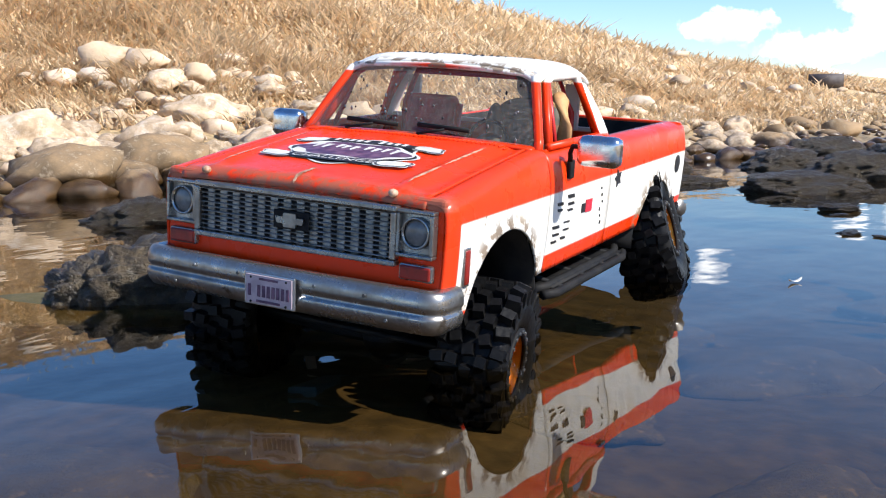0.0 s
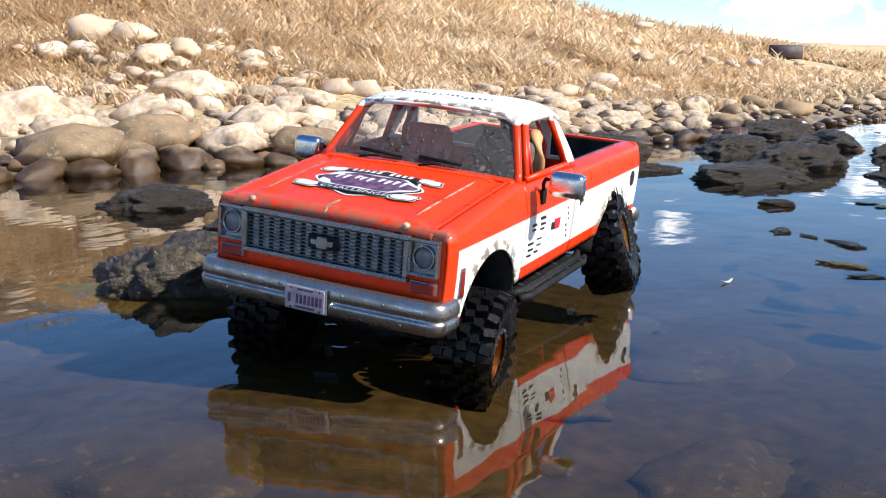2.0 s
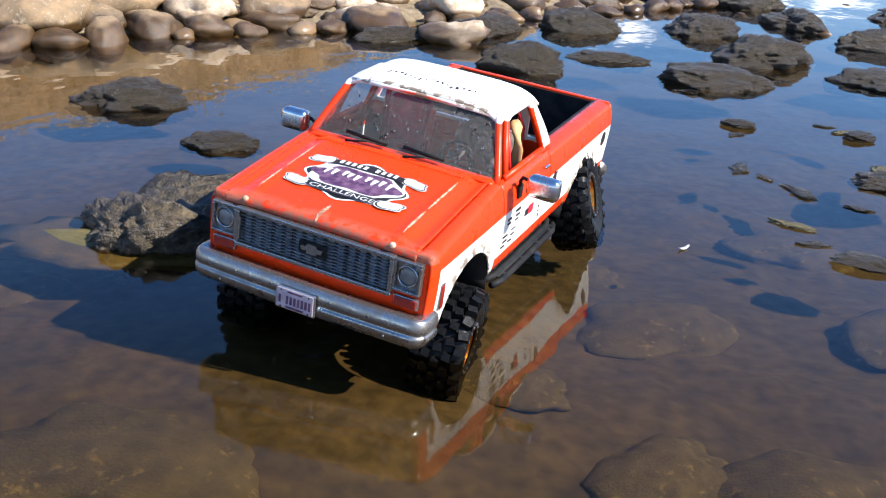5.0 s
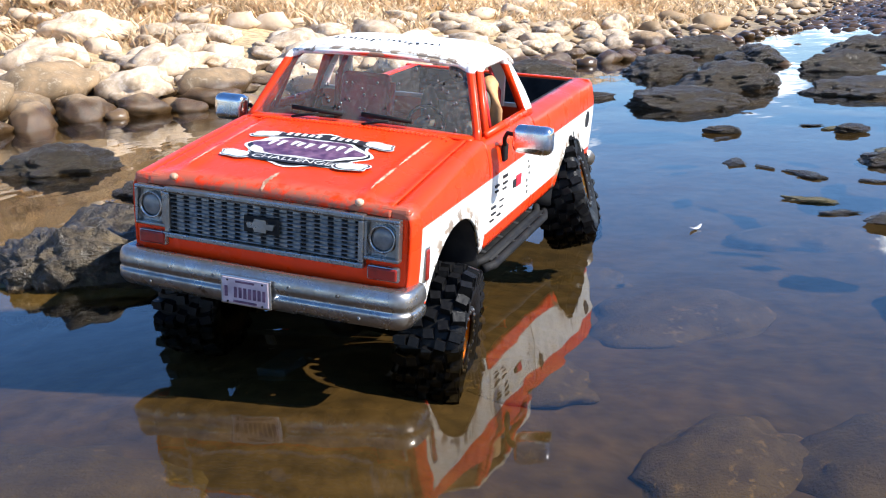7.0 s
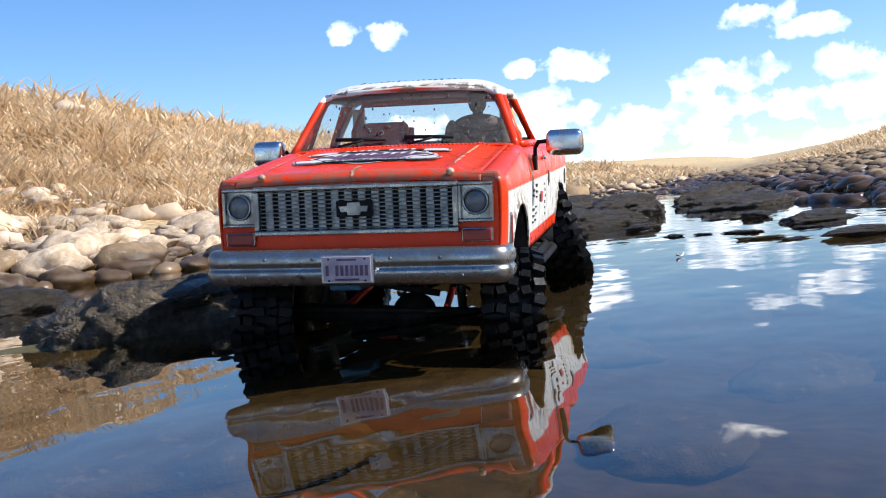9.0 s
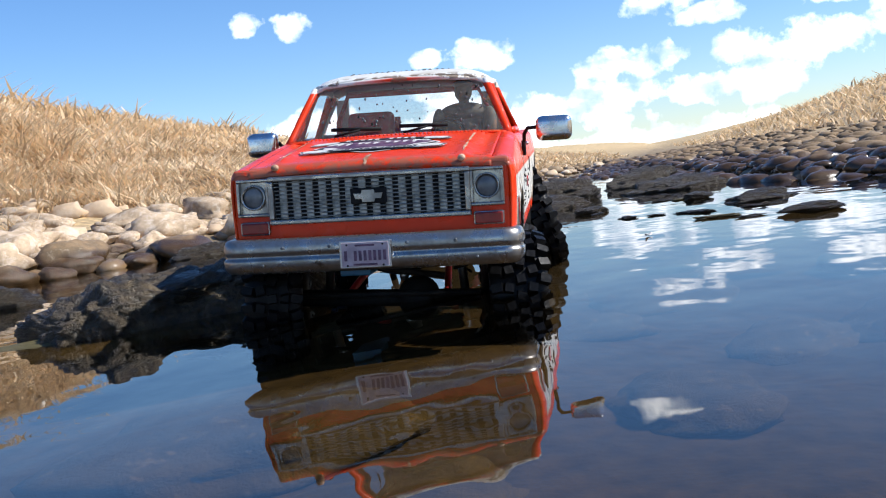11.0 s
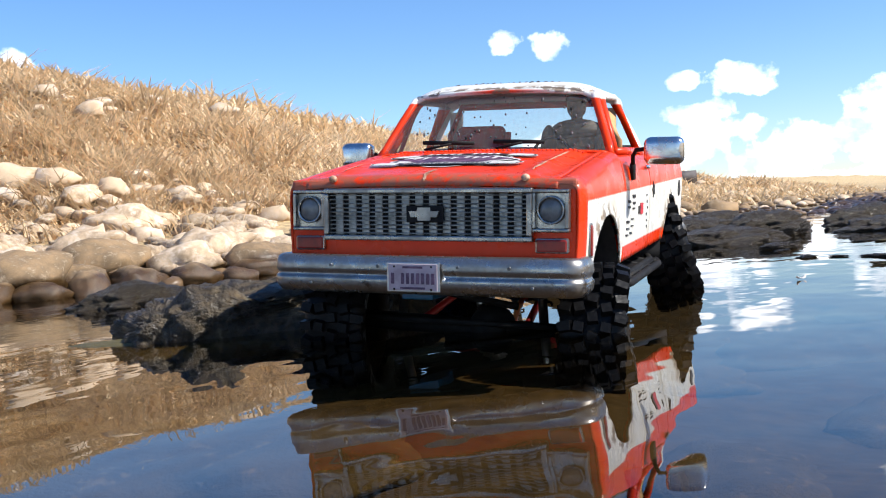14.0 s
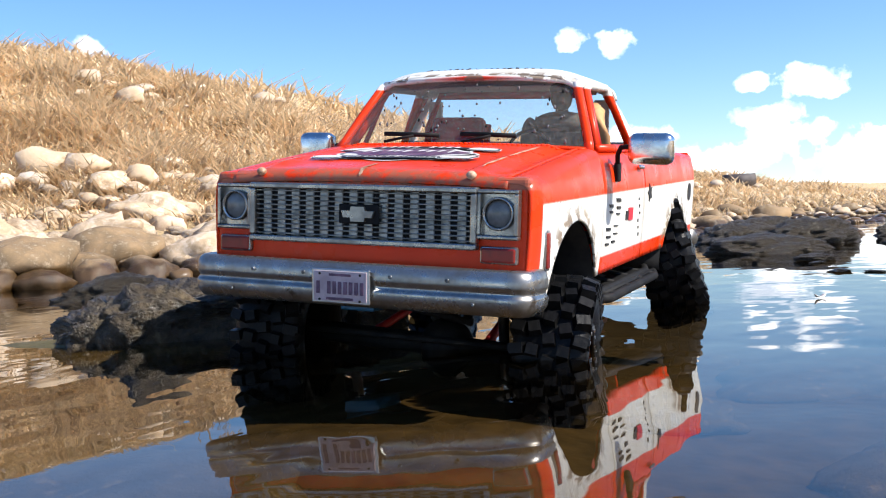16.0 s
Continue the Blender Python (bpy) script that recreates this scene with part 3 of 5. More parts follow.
# chosen pale stones along the left waterline: x, y, width, turn
for k, (x, y, w, a) in enumerate([
    (-1.04, 0.57, 0.21, 20), (-1.02, 0.76, 0.19, 50), (-0.90, 0.86, 0.15, 10), (-0.80, 0.98, 0.16, 80), (-0.66, 1.10, 0.14, 30),
    (-0.95, 1.05, 0.16, 60), (-0.44, 1.07, 0.125, 15), (-0.75, 1.28, 0.17, 0), (-1.30, 0.70, 0.20, 35), (-1.20, 0.40, 0.15, 70), (-0.57, 1.33, 0.13, 40), (-1.16, 0.92, 0.17, 10)]):
    put_stone((WET if k in (0, 1, 3) else PALE)[k % 6], "bank_stone", "water-worn boulder at the stream's edge", "stones on the bank",
              x, y, max(0.012, float(height(x, y)) + 0.01), w, a, tilt=(5, -6))


def scatter_bank():
    """Cobbles on the left bank: single stones where the camera is near, a joined rest further off."""
    r = random.Random(11)
    placed, single = [], 0
    far_v, far_f, dark_v, dark_f = [], [], [], []
    base = [np.array([v.co[:] for v in me.vertices]) for me in LOW_PALE]
    tris = [[tuple(p.vertices) for p in me.polygons] for me in LOW_PALE]
    for k in range(9000):
        y = r.uniform(-0.6, 5.2) if k > 1800 else r.uniform(-0.3, 2.4)
        s = abs(r.gauss(0.12, 0.20)) - 0.06 if r.random() < 0.80 else r.uniform(0.45, 1.7)
        x = float(bank_left(y)) - s / 0.8
        w = r.choice((0.055, 0.065, 0.08, 0.10, 0.12, 0.155)) * r.uniform(0.8, 1.2)
        if s > 0.55:
            w *= r.uniform(0.55, 1.15)
            if vnoise(x, y, 1.6) < 0.60:
                continue
        if y > 2.3 and s > 0.12 and r.random() < 0.7:
            continue
        if any((x - a) ** 2 + (y - b) ** 2 < (0.37 * (w + c)) ** 2 for a, b, c in placed[-1600:]):
            continue
        placed.append((x, y, w))
        z = max(float(height(x, y)), 0.0) + w * (0.34 if s > 0.55 else 0.06)
        if single < 285 and y < 2.4 and s < 0.9:
            single += 1
            wet = z < 0.013 or (s < 0.10 and r.random() < 0.45)
            ob = put_stone((WET[k % 6] if wet else PALE[k % 8]), "bank_stone",
                           "dark damp cobble at the waterline" if wet else "pale sun-bleached rounded cobble on the bank", "stones on the bank",
                           x, y, z, w * r.uniform(0.85, 1.12), r.uniform(0, 360), r.uniform(0.95, 1.3), r.uniform(0.8, 1.1), (r.uniform(-14, 14), r.uniform(-14, 14)))
        else:
            i = k % 4
            a = r.uniform(0, 6.28)
            c, q = math.cos(a), math.sin(a)
            if y > 1.7:
                w *= 0.72 if y < 2.8 else 0.5
            P = base[i] * w * 1.1
            P = np.stack([P[:, 0] * c - P[:, 1] * q + x, P[:, 0] * q + P[:, 1] * c + y, P[:, 2] + z], 1)
            vs, fs = (dark_v, dark_f) if y > 1.7 and s < 0.30 and r.random() < 0.7 else (far_v, far_f)
            n0 = sum(len(v) for v in vs)
            vs.append(P)
            fs += [tuple(n0 + j for j in t) for t in tris[i]]
    ob = raw_object("cobbles", np.concatenate(far_v).tolist(), far_f, M_STONE)
    tagged(ob, "pale rounded cobbles along the stream bank", "cobbles", kind="stuff")
    ob = raw_object("damp_cobbles", np.concatenate(dark_v).tolist(), dark_f, M_WETSTONE)
    tagged(ob, "damp brown cobbles at the head of the pool", "cobbles", kind="stuff")


scatter_bank()


def scatter_right():
    """Dark rubble and mud clods on the right bank and across the head of the pool."""
    r = random.Random(5)
    vs, fs, n0 = [], [], 0
    base = [np.array([v.co[:] for v in me.vertices]) for me in LOW_WET]
    tris = [[tuple(p.vertices) for p in me.polygons] for me in LOW_WET]
    for k in range(5200):
        y = r.uniform(0.5, 7.0)
        if r.random() < 0.35:
            x = r.uniform(float(bank_left(y)), float(bank_right(y))) if y > 1.5 else float(bank_right(y)) + r.uniform(-0.12, 0.3)
            if y < 3.2 and r.random() < 0.93:
                continue
        else:
            x = float(bank_right(y)) + abs(r.gauss(0.0, 0.5)) - 0.08
        w = r.choice((0.014, 0.018, 0.024, 0.030, 0.040, 0.060)) * r.uniform(0.8, 1.2)
        z = max(float(height(x, y)), -0.01) + w * 0.05
        i, a = k % 4, r.uniform(0, 6.28)
        c, q = math.cos(a), math.sin(a)
        P = base[i] * w * 1.2
        P = np.stack([P[:, 0] * c - P[:, 1] * q + x, P[:, 0] * q + P[:, 1] * c + y, P[:, 2] * 0.8 + z], 1)
        vs.append(P)
        fs += [tuple(n0 + j for j in t) for t in tris[i]]
        n0 += len(P)
    ob = raw_object("rubble", np.concatenate(vs).tolist(), fs, M_WETSTONE)
    tagged(ob, "dark wet rubble and mud clods on the bank", "rubble", kind="stuff")


scatter_right()

# thin floating weed and scum on the open pool: x, y, width
WEED = [stone_mesh("floating_weed", i + 80, 0.12, 0.34, M_ALGAE if i == 1 else M_MUD, sub=4, lump=0.5) for i in range(3)]
for k, (x, y, w) in enumerate([
    (0.28, 0.84, 0.030), (0.31, 0.82, 0.034), (0.21, 0.52, 0.040), (0.295, 0.46, 0.052), (0.30, 0.33, 0.045), (0.33, 0.28, 0.03),
    (0.175, 0.70, 0.03), (0.38, 0.62, 0.06), (0.245, 0.50, 0.025), (0.36, 0.44, 0.03)]):
    ob = put_stone(WEED[k % 3], "floating_weed", "thin dark clump of weed floating on the water", "weed on the pool", x, y, 0.001, w * 0.7, 20 + 37 * k, sx=1.5)
    tagged(ob, category="weed")

# a pale dry leaf adrift: a thin curled blade
b = bmesh.new()
bmesh.ops.create_grid(b, x_segments=6, y_segments=2, size=0.5)
for v in b.verts:
    v.co = (v.co.x * 0.016, v.co.y * 0.005 * (1 - 3.2 * v.co.x ** 2), 0.001 + 0.010 * v.co.x ** 2)
r = bmesh.ops.extrude_face_region(b, geom=b.faces[:])
for v in r["geom"]:
    if isinstance(v, bmesh.types.BMVert):
        v.co.z += 0.0004
leaf = mesh_object("dry_leaf", b, M_WHITE)
leaf.matrix_world = pose(0.212, 0.185, 0.0, 0, 0, 62)
tagged(leaf, "pale curled dry leaf floating on the water", "leaf")

# large smooth stones under the water: x, y, width, turn
for k, (x, y, w, a) in enumerate([
    (-0.05, -0.36, 0.18, 20), (0.275, -0.15, 0.12, 70), (0.39, -0.11, 0.15, 30), (-0.36, -0.16, 0.12, 0), (0.21, 0.10, 0.15, 50),
    (0.13, -0.10, 0.10, 10), (0.42, 0.20, 0.12, 80), (0.05, -0.47, 0.12, 40), (0.30, 0.40, 0.13, 0), (0.54, 0.16, 0.17, 60),
    (-0.28, -0.36, 0.13, 30), (0.42, -0.36, 0.14, 15), (0.19, -0.33, 0.11, 100), (0.10, 0.19, 0.09, 20)]):
    put_stone(SUNK[k % 4], "sunken_stone", "smooth brown stone lying under the water", "stones under the water", x, y, float(height(x, y)) - 0.002, w * 1.15, a, sz=0.75)


def build_grass():
    """Dry grass: leaning bunches of bent blades over the left hill and a thinner crop on the right one."""
    g = np.random.default_rng(21)
    n = 110000
    y = g.uniform(-1.2, 9.0, n) ** 1.0
    y = np.where(g.random(n) < 0.55, g.uniform(-1.0, 3.2, n), y)
    s = np.interp(y, [1.4, 2.6], [0.34, 0.14]) + g.gamma(1.6, 0.75, n)
    x = bank_left(y) - s / 0.8
    keep = (s < 4.4) & ((s > 0.52) | (y > 2.2) | (vnoise(x, y, 5.0) > 0.45))
    keep &= (s > 0.9) | (vnoise(x, y, 2.2) < 0.95)
    # trodden patch round the culvert pipe
    keep &= np.hypot((x + 0.66) / 0.5, (y - 6.05) / 0.75) > 1.0
    x, y, s = x[keep], y[keep], s[keep]
    # right hill
    m = 9000
    y2 = g.uniform(1.0, 14.0, m)
    r2 = 0.75 + g.gamma(1.6, 1.1, m)
    x2 = bank_right(y2) + r2 / 0.9
    x, y, s = np.concatenate([x, x2]), np.concatenate([y, y2]), np.concatenate([s, r2])
    n = len(x)
    z = height(x, y) - 0.005
    clump = vnoise(x, y, 6.0)
    h = (0.030 + 0.12 * clump * clump * g.random(n) + 0.032 * g.random(n)) * np.clip(0.6 + s * 0.4, 0.6, 1.1)
    dist = np.hypot(x - 0.2, y + 0.7)
    wid = 0.00105 * np.clip(dist, 1.0, 7.0) * g.uniform(0.7, 1.5, n)
    ang = -2.2 + 4.0 * (vnoise(x, y, 2.6) - 0.5) + g.normal(0, 1.5, n)
    lean = h * g.uniform(0.35, 1.5, n)
    dx, dy = np.cos(ang), np.sin(ang)
    sx, sy = -dy * wid, dx * wid
    rows = []
    for f, wf in ((0.0, 1.0), (0.5, 0.85), (1.0, 0.12)):
        cx, cy = x + dx * lean * f ** 1.5, y + dy * lean * f ** 1.5
        cz = z + h * (1.15 * f - 0.40 * f * f)
        rows.append(np.stack([cx - sx * wf, cy - sy * wf, cz], 1))
        rows.append(np.stack([cx + sx * wf, cy + sy * wf, cz], 1))
    V = np.stack(rows, 1).reshape(-1, 3)
    F = []
    for i in range(0, n * 6, 6):
        F += [(i, i + 1, i + 3, i + 2), (i + 2, i + 3, i + 5, i + 4)]
    ob = raw_object("dry_grass", V.tolist(), F, M_GRASS, smooth=False)
    tagged(ob, "tall dry straw-coloured grass on the banks", "grass", kind="stuff")


build_grass()


def build_pipe():
    b = bmesh.new()
    n = 24
    for a, c in ((0.075, 0.066),):
        rings = [[b.verts.new((xx, math.cos(2 * math.pi * i / n) * rr, math.sin(2 * math.pi * i / n) * rr)) for i in range(n)] for xx, rr in ((0, c), (0, a), (-0.34, a), (-0.34, c))]
        for p in range(4):
            A, B = rings[p], rings[(p + 1) % 4]
            for i in range(n):
                b.faces.new((A[i], A[(i + 1) % n], B[(i + 1) % n], B[i]))
    ob = mesh_object("culvert_pipe", b, M_PIPE)
    ob.matrix_world = pose(-0.60, 6.5, float(height(-0.60, 6.5)) + 0.060, 0, 0, 12) @ Matrix.Scale(0.62, 4)
    tagged(ob, "rusty dark culvert pipe lying in dry grass", "pipe")


build_pipe()


# ---- the model truck: x to its left, y to its tail, z up, metres ----
truck = new("pickup_truck")
truck.matrix_world = TRUCK
tagged(truck, "orange and white model pickup truck with chipped paint in shallow water", "model truck")
SLOPE = 0.04


def body_z(y, z):
    """Height z on the nose, carried to the tail along the body's slight rise."""
    return z + SLOPE * (y - 0.02)


def grid_part(name, fn, nu, nv, mat, parent=truck, thick=0.0015, label="", offset=-1.0):
    b = bmesh.new()
    g = [[b.verts.new(fn(i / nu, j / nv)) for j in range(nv + 1)] for i in range(nu + 1)]
    for i in range(nu):
        for j in range(nv):
            b.faces.new((g[i][j], g[i + 1][j], g[i + 1][j + 1], g[i][j + 1]))
    bmesh.ops.recalc_face_normals(b, faces=b.faces)
    ob = part(name, b, mat, parent, label)
    if thick:
        s = ob.modifiers.new("thickness", "SOLIDIFY")
        s.thickness, s.offset = thick, offset
    return ob


def box(b, c, s, bevel=0.0, seg=2, rot=None):
    r = bmesh.ops.create_cube(b, size=1, matrix=Matrix.LocRotScale(c, Euler([radians(a) for a in rot]) if rot else None, s))
    if bevel:
        es = list({e for v in r["verts"] for e in v.link_edges})
        bmesh.ops.bevel(b, geom=es, offset=bevel, segments=seg, affect="EDGES", profile=0.5)


def box_part(name, c, s, mat, parent=truck, bevel=0.001, label="", rot=None, seg=2):
    b = bmesh.new()
    box(b, c, s, bevel, seg, rot)
    ob = part(name, b, mat, parent, label, smooth=False)
    return ob


def tube(b, pts, r, n=8, flat=1.0):
    """A bar of round or oval section along points."""
    pts = [Vector(p) for p in pts]
    rings = []
    for i, p in enumerate(pts):
        d = (pts[min(i + 1, len(pts) - 1)] - pts[max(i - 1, 0)]).normalized()
        u = d.cross(Vector((0, 0, 1)) if abs(d.z) < 0.9 else Vector((0, 1, 0))).normalized()
        w = u.cross(d)
        rings.append([b.verts.new(p + u * math.cos(2 * math.pi * k / n) * r + w * math.sin(2 * math.pi * k / n) * r * flat) for k in range(n)])
    for A, B in zip(rings, rings[1:]):
        for k in range(n):
            b.faces.new((A[k], A[(k + 1) % n], B[(k + 1) % n], B[k]))
    b.faces.new(rings[0][::-1])
    b.faces.new(rings[-1])


def tube_part(name, pts, r, mat, parent=truck, n=8, flat=1.0, label=""):
    b = bmesh.new()
    tube(b, pts, r, n, flat)
    bmesh.ops.recalc_face_normals(b, faces=b.faces)
    return part(name, b, mat, parent, label)


def disc(b, c, axis, r0, r1, depth, n=24):
    """A ring or plug: outer radius r1, inner r0, along an axis."""
    c, a = Vector(c), Vector(axis).normalized()
    u = a.orthogonal().normalized()
    w = a.cross(u)
    P = lambda r, d, k: c + a * d + (u * math.cos(2 * math.pi * k / n) + w * math.sin(2 * math.pi * k / n)) * r
    rings = [[b.verts.new(P(r, d, k)) for k in range(n)] for r, d in ((r0, 0), (r0, depth), (r1, depth), (r1, 0))]
    for p in range(4):
        A, B = rings[p], rings[(p + 1) % 4]
        for k in range(n):
            b.faces.new((A[k], A[(k + 1) % n], B[(k + 1) % n], B[k]))


FRONT_ARCH, REAR_ARCH = (0.076, 0.0935, 0.0500), (0.367, 0.099, 0.050)


def crease(y):
    return body_z(y, 0.1535)


def side_x(y, z):
    """Half width of the body side at a place."""
    d = z - crease(y)
    x = 0.0985 - (7.2 * d * d + 0.03 * d if d > 0 else 1.1 * d * d)
    if y < 0.014:
        x -= 0.0065 * (1 - math.sqrt(max(0.0, 1 - ((0.014 - y) / 0.014) ** 2)))
    for cy, cz, r in (FRONT_ARCH, REAR_ARCH):
        e = math.hypot(y - cy, z - cz) - r
        if e < 0.007:
            x += 0.0012 * (1 - max(e, 0) / 0.007)
    return x


def side_bottom(y):
    z = body_z(y, 0.1035)
    if y < 0.03:
        z = 0.100
    for cy, cz, r in (FRONT_ARCH, REAR_ARCH):
        if abs(y - cy) < r:
            z = max(z, cz + math.sqrt(r * r - (y - cy) ** 2))
    return z


def hood_z(x, y):
    """Top of bonnet and wings."""
    a = abs(x)
    k = min(max(y / 0.126, 0), 1)
    base = 0.1685 + (0.1890 - 0.1685) * (k ** 0.9)
    z = base - 1.2 * x * x * 0.25
    z += 0.0024 * math.exp(-((a - 0.0635) / 0.0045) ** 2) * (1 - k * 0.75) * min(max((y - 0.003) / 0.020, 0.0), 1.0)
    z -= 0.0022 * math.exp(-((a - 0.076) / 0.006) ** 2) * min(max((y - 0.003) / 0.020, 0.0), 1.0)
    z += 0.0012 * math.exp(-(x / 0.003) ** 2) * max(0, 1 - y / 0.03) * min(max((y - 0.003) / 0.008, 0.0), 1.0)
    if y < 0.008:
        z -= 0.008 * (1 - math.sqrt(max(0, 1 - ((0.008 - y) / 0.008) ** 2)))
    return z


def wing_top(y):
    return hood_z(0.0835, y) - 0.0010


def build_shell(sgn):
    side = "left" if sgn > 0 else "right"

    def wing(u, v):
        y = 0.002 + (0.134 - 0.002) * u
        zt, zb = wing_top(y), side_bottom(y)
        if v < 0.25:
            t = v / 0.25
            a = t * math.pi / 2
            x0, x1 = 0.0835, side_x(y, zt - 0.006)
            return (sgn * (x0 + (x1 - x0) * math.sin(a)), y, zt + 0.0012 * math.sin(2 * a) - 0.006 * (1 - math.cos(a)))
        z = (zt - 0.006) + (zb - zt + 0.006) * (v - 0.25) / 0.75
        return (sgn * side_x(y, z), y, z)

    grid_part("front_wing", wing, 84, 26, PAINT)

    def belt(y):
        return body_z(y, 0.1805)

    def door(u, v):
        y = 0.1355 + (0.2455 - 0.1355) * u
        zb, zt = body_z(y, 0.1035), belt(y)
        z = zt + (zb - zt) * v
        x = side_x(y, z)
        if v < 0.06:
            x -= 0.004 * (1 - v / 0.06)
        return (sgn * x, y, z)

    d = grid_part("door", door, 20, 24, PAINT)
    b = bmesh.new()
    tube(b, [(sgn * 0.0885, 0.150, belt(0.15)), (sgn * 0.0805, 0.1625, 0.206), (sgn * 0.0735, 0.1735, 0.2255), (sgn * 0.0725, 0.182, 0.2295), (sgn * 0.0725, 0.224, 0.2315), (sgn * 0.0735, 0.230, 0.228), (sgn * 0.0895, 0.236, belt(0.236))], 0.0030, 8)
    tube(b, [(sgn * 0.0895, 0.146, belt(0.146) + 0.001), (sgn * 0.0895, 0.238, belt(0.238) + 0.001)], 0.0028, 8)
    part("window_frame", b, PAINT, d)
    tube_part("quarter_bar", [(sgn * 0.0865, 0.1655, belt(0.165)), (sgn * 0.0745, 0.1755, 0.225)], 0.0018, M_RED, d)
    b = bmesh.new()
    box(b, (sgn * 0.0985, 0.232, body_z(0.232, 0.1685)), (0.003, 0.012, 0.003), 0.001)
    part("door_handle", b, M_CHROME, d, "small chrome door handle")

    def bed(u, v):
        y = 0.2475 + (0.4385 - 0.2475) * u
        zt, zb = body_z(y, 0.1775), side_bottom(y)
        if v < 0.2:
            t = v / 0.2
            return (sgn * (0.079 + (side_x(y, zt - 0.004) - 0.079) * math.sin(t * math.pi / 2)), y, zt - 0.004 * (1 - math.cos(t * math.pi / 2)))
        z = (zt - 0.004) + (zb - zt + 0.004) * (v - 0.2) / 0.8
        return (sgn * side_x(y, z), y, z)

    grid_part("bed_side", bed, 84, 26, PAINT)
    box_part("bed_wall", (sgn * 0.0775, 0.3455, 0.1640), (0.003, 0.181, 0.052), M_BED, label="black bed wall", bevel=0, rot=(2.3, 0, 0))
    # inner arch
    for cy, cz, r in (FRONT_ARCH, REAR_ARCH):
        def liner(u, v, cy=cy, cz=cz, r=r):
            a = math.pi * u
            return (sgn * (0.050 + 0.0455 * v), cy + math.cos(a) * (r + 0.001), cz + math.sin(a) * (r + 0.001))
        grid_part("arch_liner", liner, 20, 2, M_DARK, thick=0.001)
    # markers, pillars
    b = bmesh.new()
    box(b, (sgn * (side_x(0.022, 0.129) + 0.0006), 0.0225, 0.129), (0.0022, 0.0055, 0.019), 0.0008)
    mk = part("side_marker", b, M_SIGNAL, truck, "orange-red side marker lamp")
    b = bmesh.new()
    box(b, (sgn * (side_x(0.022, 0.129) + 0.0002), 0.0225, 0.129), (0.0016, 0.0075, 0.0215), 0.0006)
    part("bezel", b, M_SILVER, mk)
    tube_part("windscreen_pillar", [(sgn * 0.0885, 0.1325, 0.184), (sgn * 0.0862, 0.1385, 0.190), (sgn * 0.0775, 0.152, 0.212), (sgn * 0.0705, 0.163, 0.2285), (sgn * 0.067, 0.170, 0.2310)], 0.0031, PAINT, n=10)

    def sail(u, v):
        y0, y1 = 0.2345, 0.2555
        z = body_z(0.245, 0.178) + (0.2295 - body_z(0.245, 0.178)) * v
        k = v ** 1.3
        return (sgn * (0.0920 - 0.0205 * k), y0 + (y1 - y0) * u - 0.010 * v * u, z)

    grid_part("cab_pillar", sail, 6, 10, PAINT, thick=0.004)
    # bolt-on step rail under the sill
    b = bmesh.new()
    for dx, dz in ((0.0, -0.002), (0.007, -0.005)):
        tube(b, [(sgn * (0.089 + dx), 0.140, 0.0975 + dz), (sgn * (0.092 + dx), 0.155, 0.0970 + dz), (sgn * (0.092 + dx), 0.285, 0.1020 + dz), (sgn * (0.088 + dx), 0.298, 0.1035 + dz)], 0.0032, 8)
    for yy in (0.165, 0.205, 0.245, 0.28):
        tube(b, [(sgn * 0.05, yy, 0.104), (sgn * 0.099, yy, 0.0935 + 0.04 * (yy - 0.16))], 0.0022, 6)
    # plate added between the tubes to block sun streaks under the truck
    box(b, (sgn * 0.086, 0.222, 0.0975), (0.022, 0.135, 0.002), 0, rot=(2.3, 0, 0))
    part("step_rail", b, M_DARK, truck, "black tubular step rail with an added light-blocking plate")


for s in (1, -1):
    build_shell(s)

# bonnet
hood = grid_part("bonnet", lambda u, v: (-0.0830 + 0.166 * v, 0.0005 + 0.1245 * u, hood_z(-0.083 + 0.166 * v, 0.0005 + 0.1245 * u)), 44, 88, PAINT, label="orange bonnet with a round printed emblem")
grid_part("cowl", lambda u, v: (-0.0868 + 0.1736 * v, 0.1255 + 0.011 * u - 0.004 * (1 - abs(2 * v - 1) ** 2) * u, 0.1880 + 0.0015 * u - 0.30 * (-0.083 + 0.166 * v) ** 2), 4, 40, PAINT)
for k in range(46):
    x = -0.072 + 0.144 * k / 45
    b = bmesh.new()
    box(b, (x, 0.1205, hood_z(x, 0.1205) + 0.0003), (0.0012, 0.0075, 0.0012), 0.0004, 1)
    part("louvre", b, PAINT, hood, smooth=False)
for s in (1, -1):
    b = bmesh.new()
    bmesh.ops.create_icosphere(b, subdivisions=2, radius=0.0028, matrix=Matrix.LocRotScale((s * 0.0635, 0.0008, 0.1675), None, (1.0, 1.0, 0.85)))
    part("bonnet_pin", b, M_PRIMER_GLINT, hood, "worn bare bonnet pin")


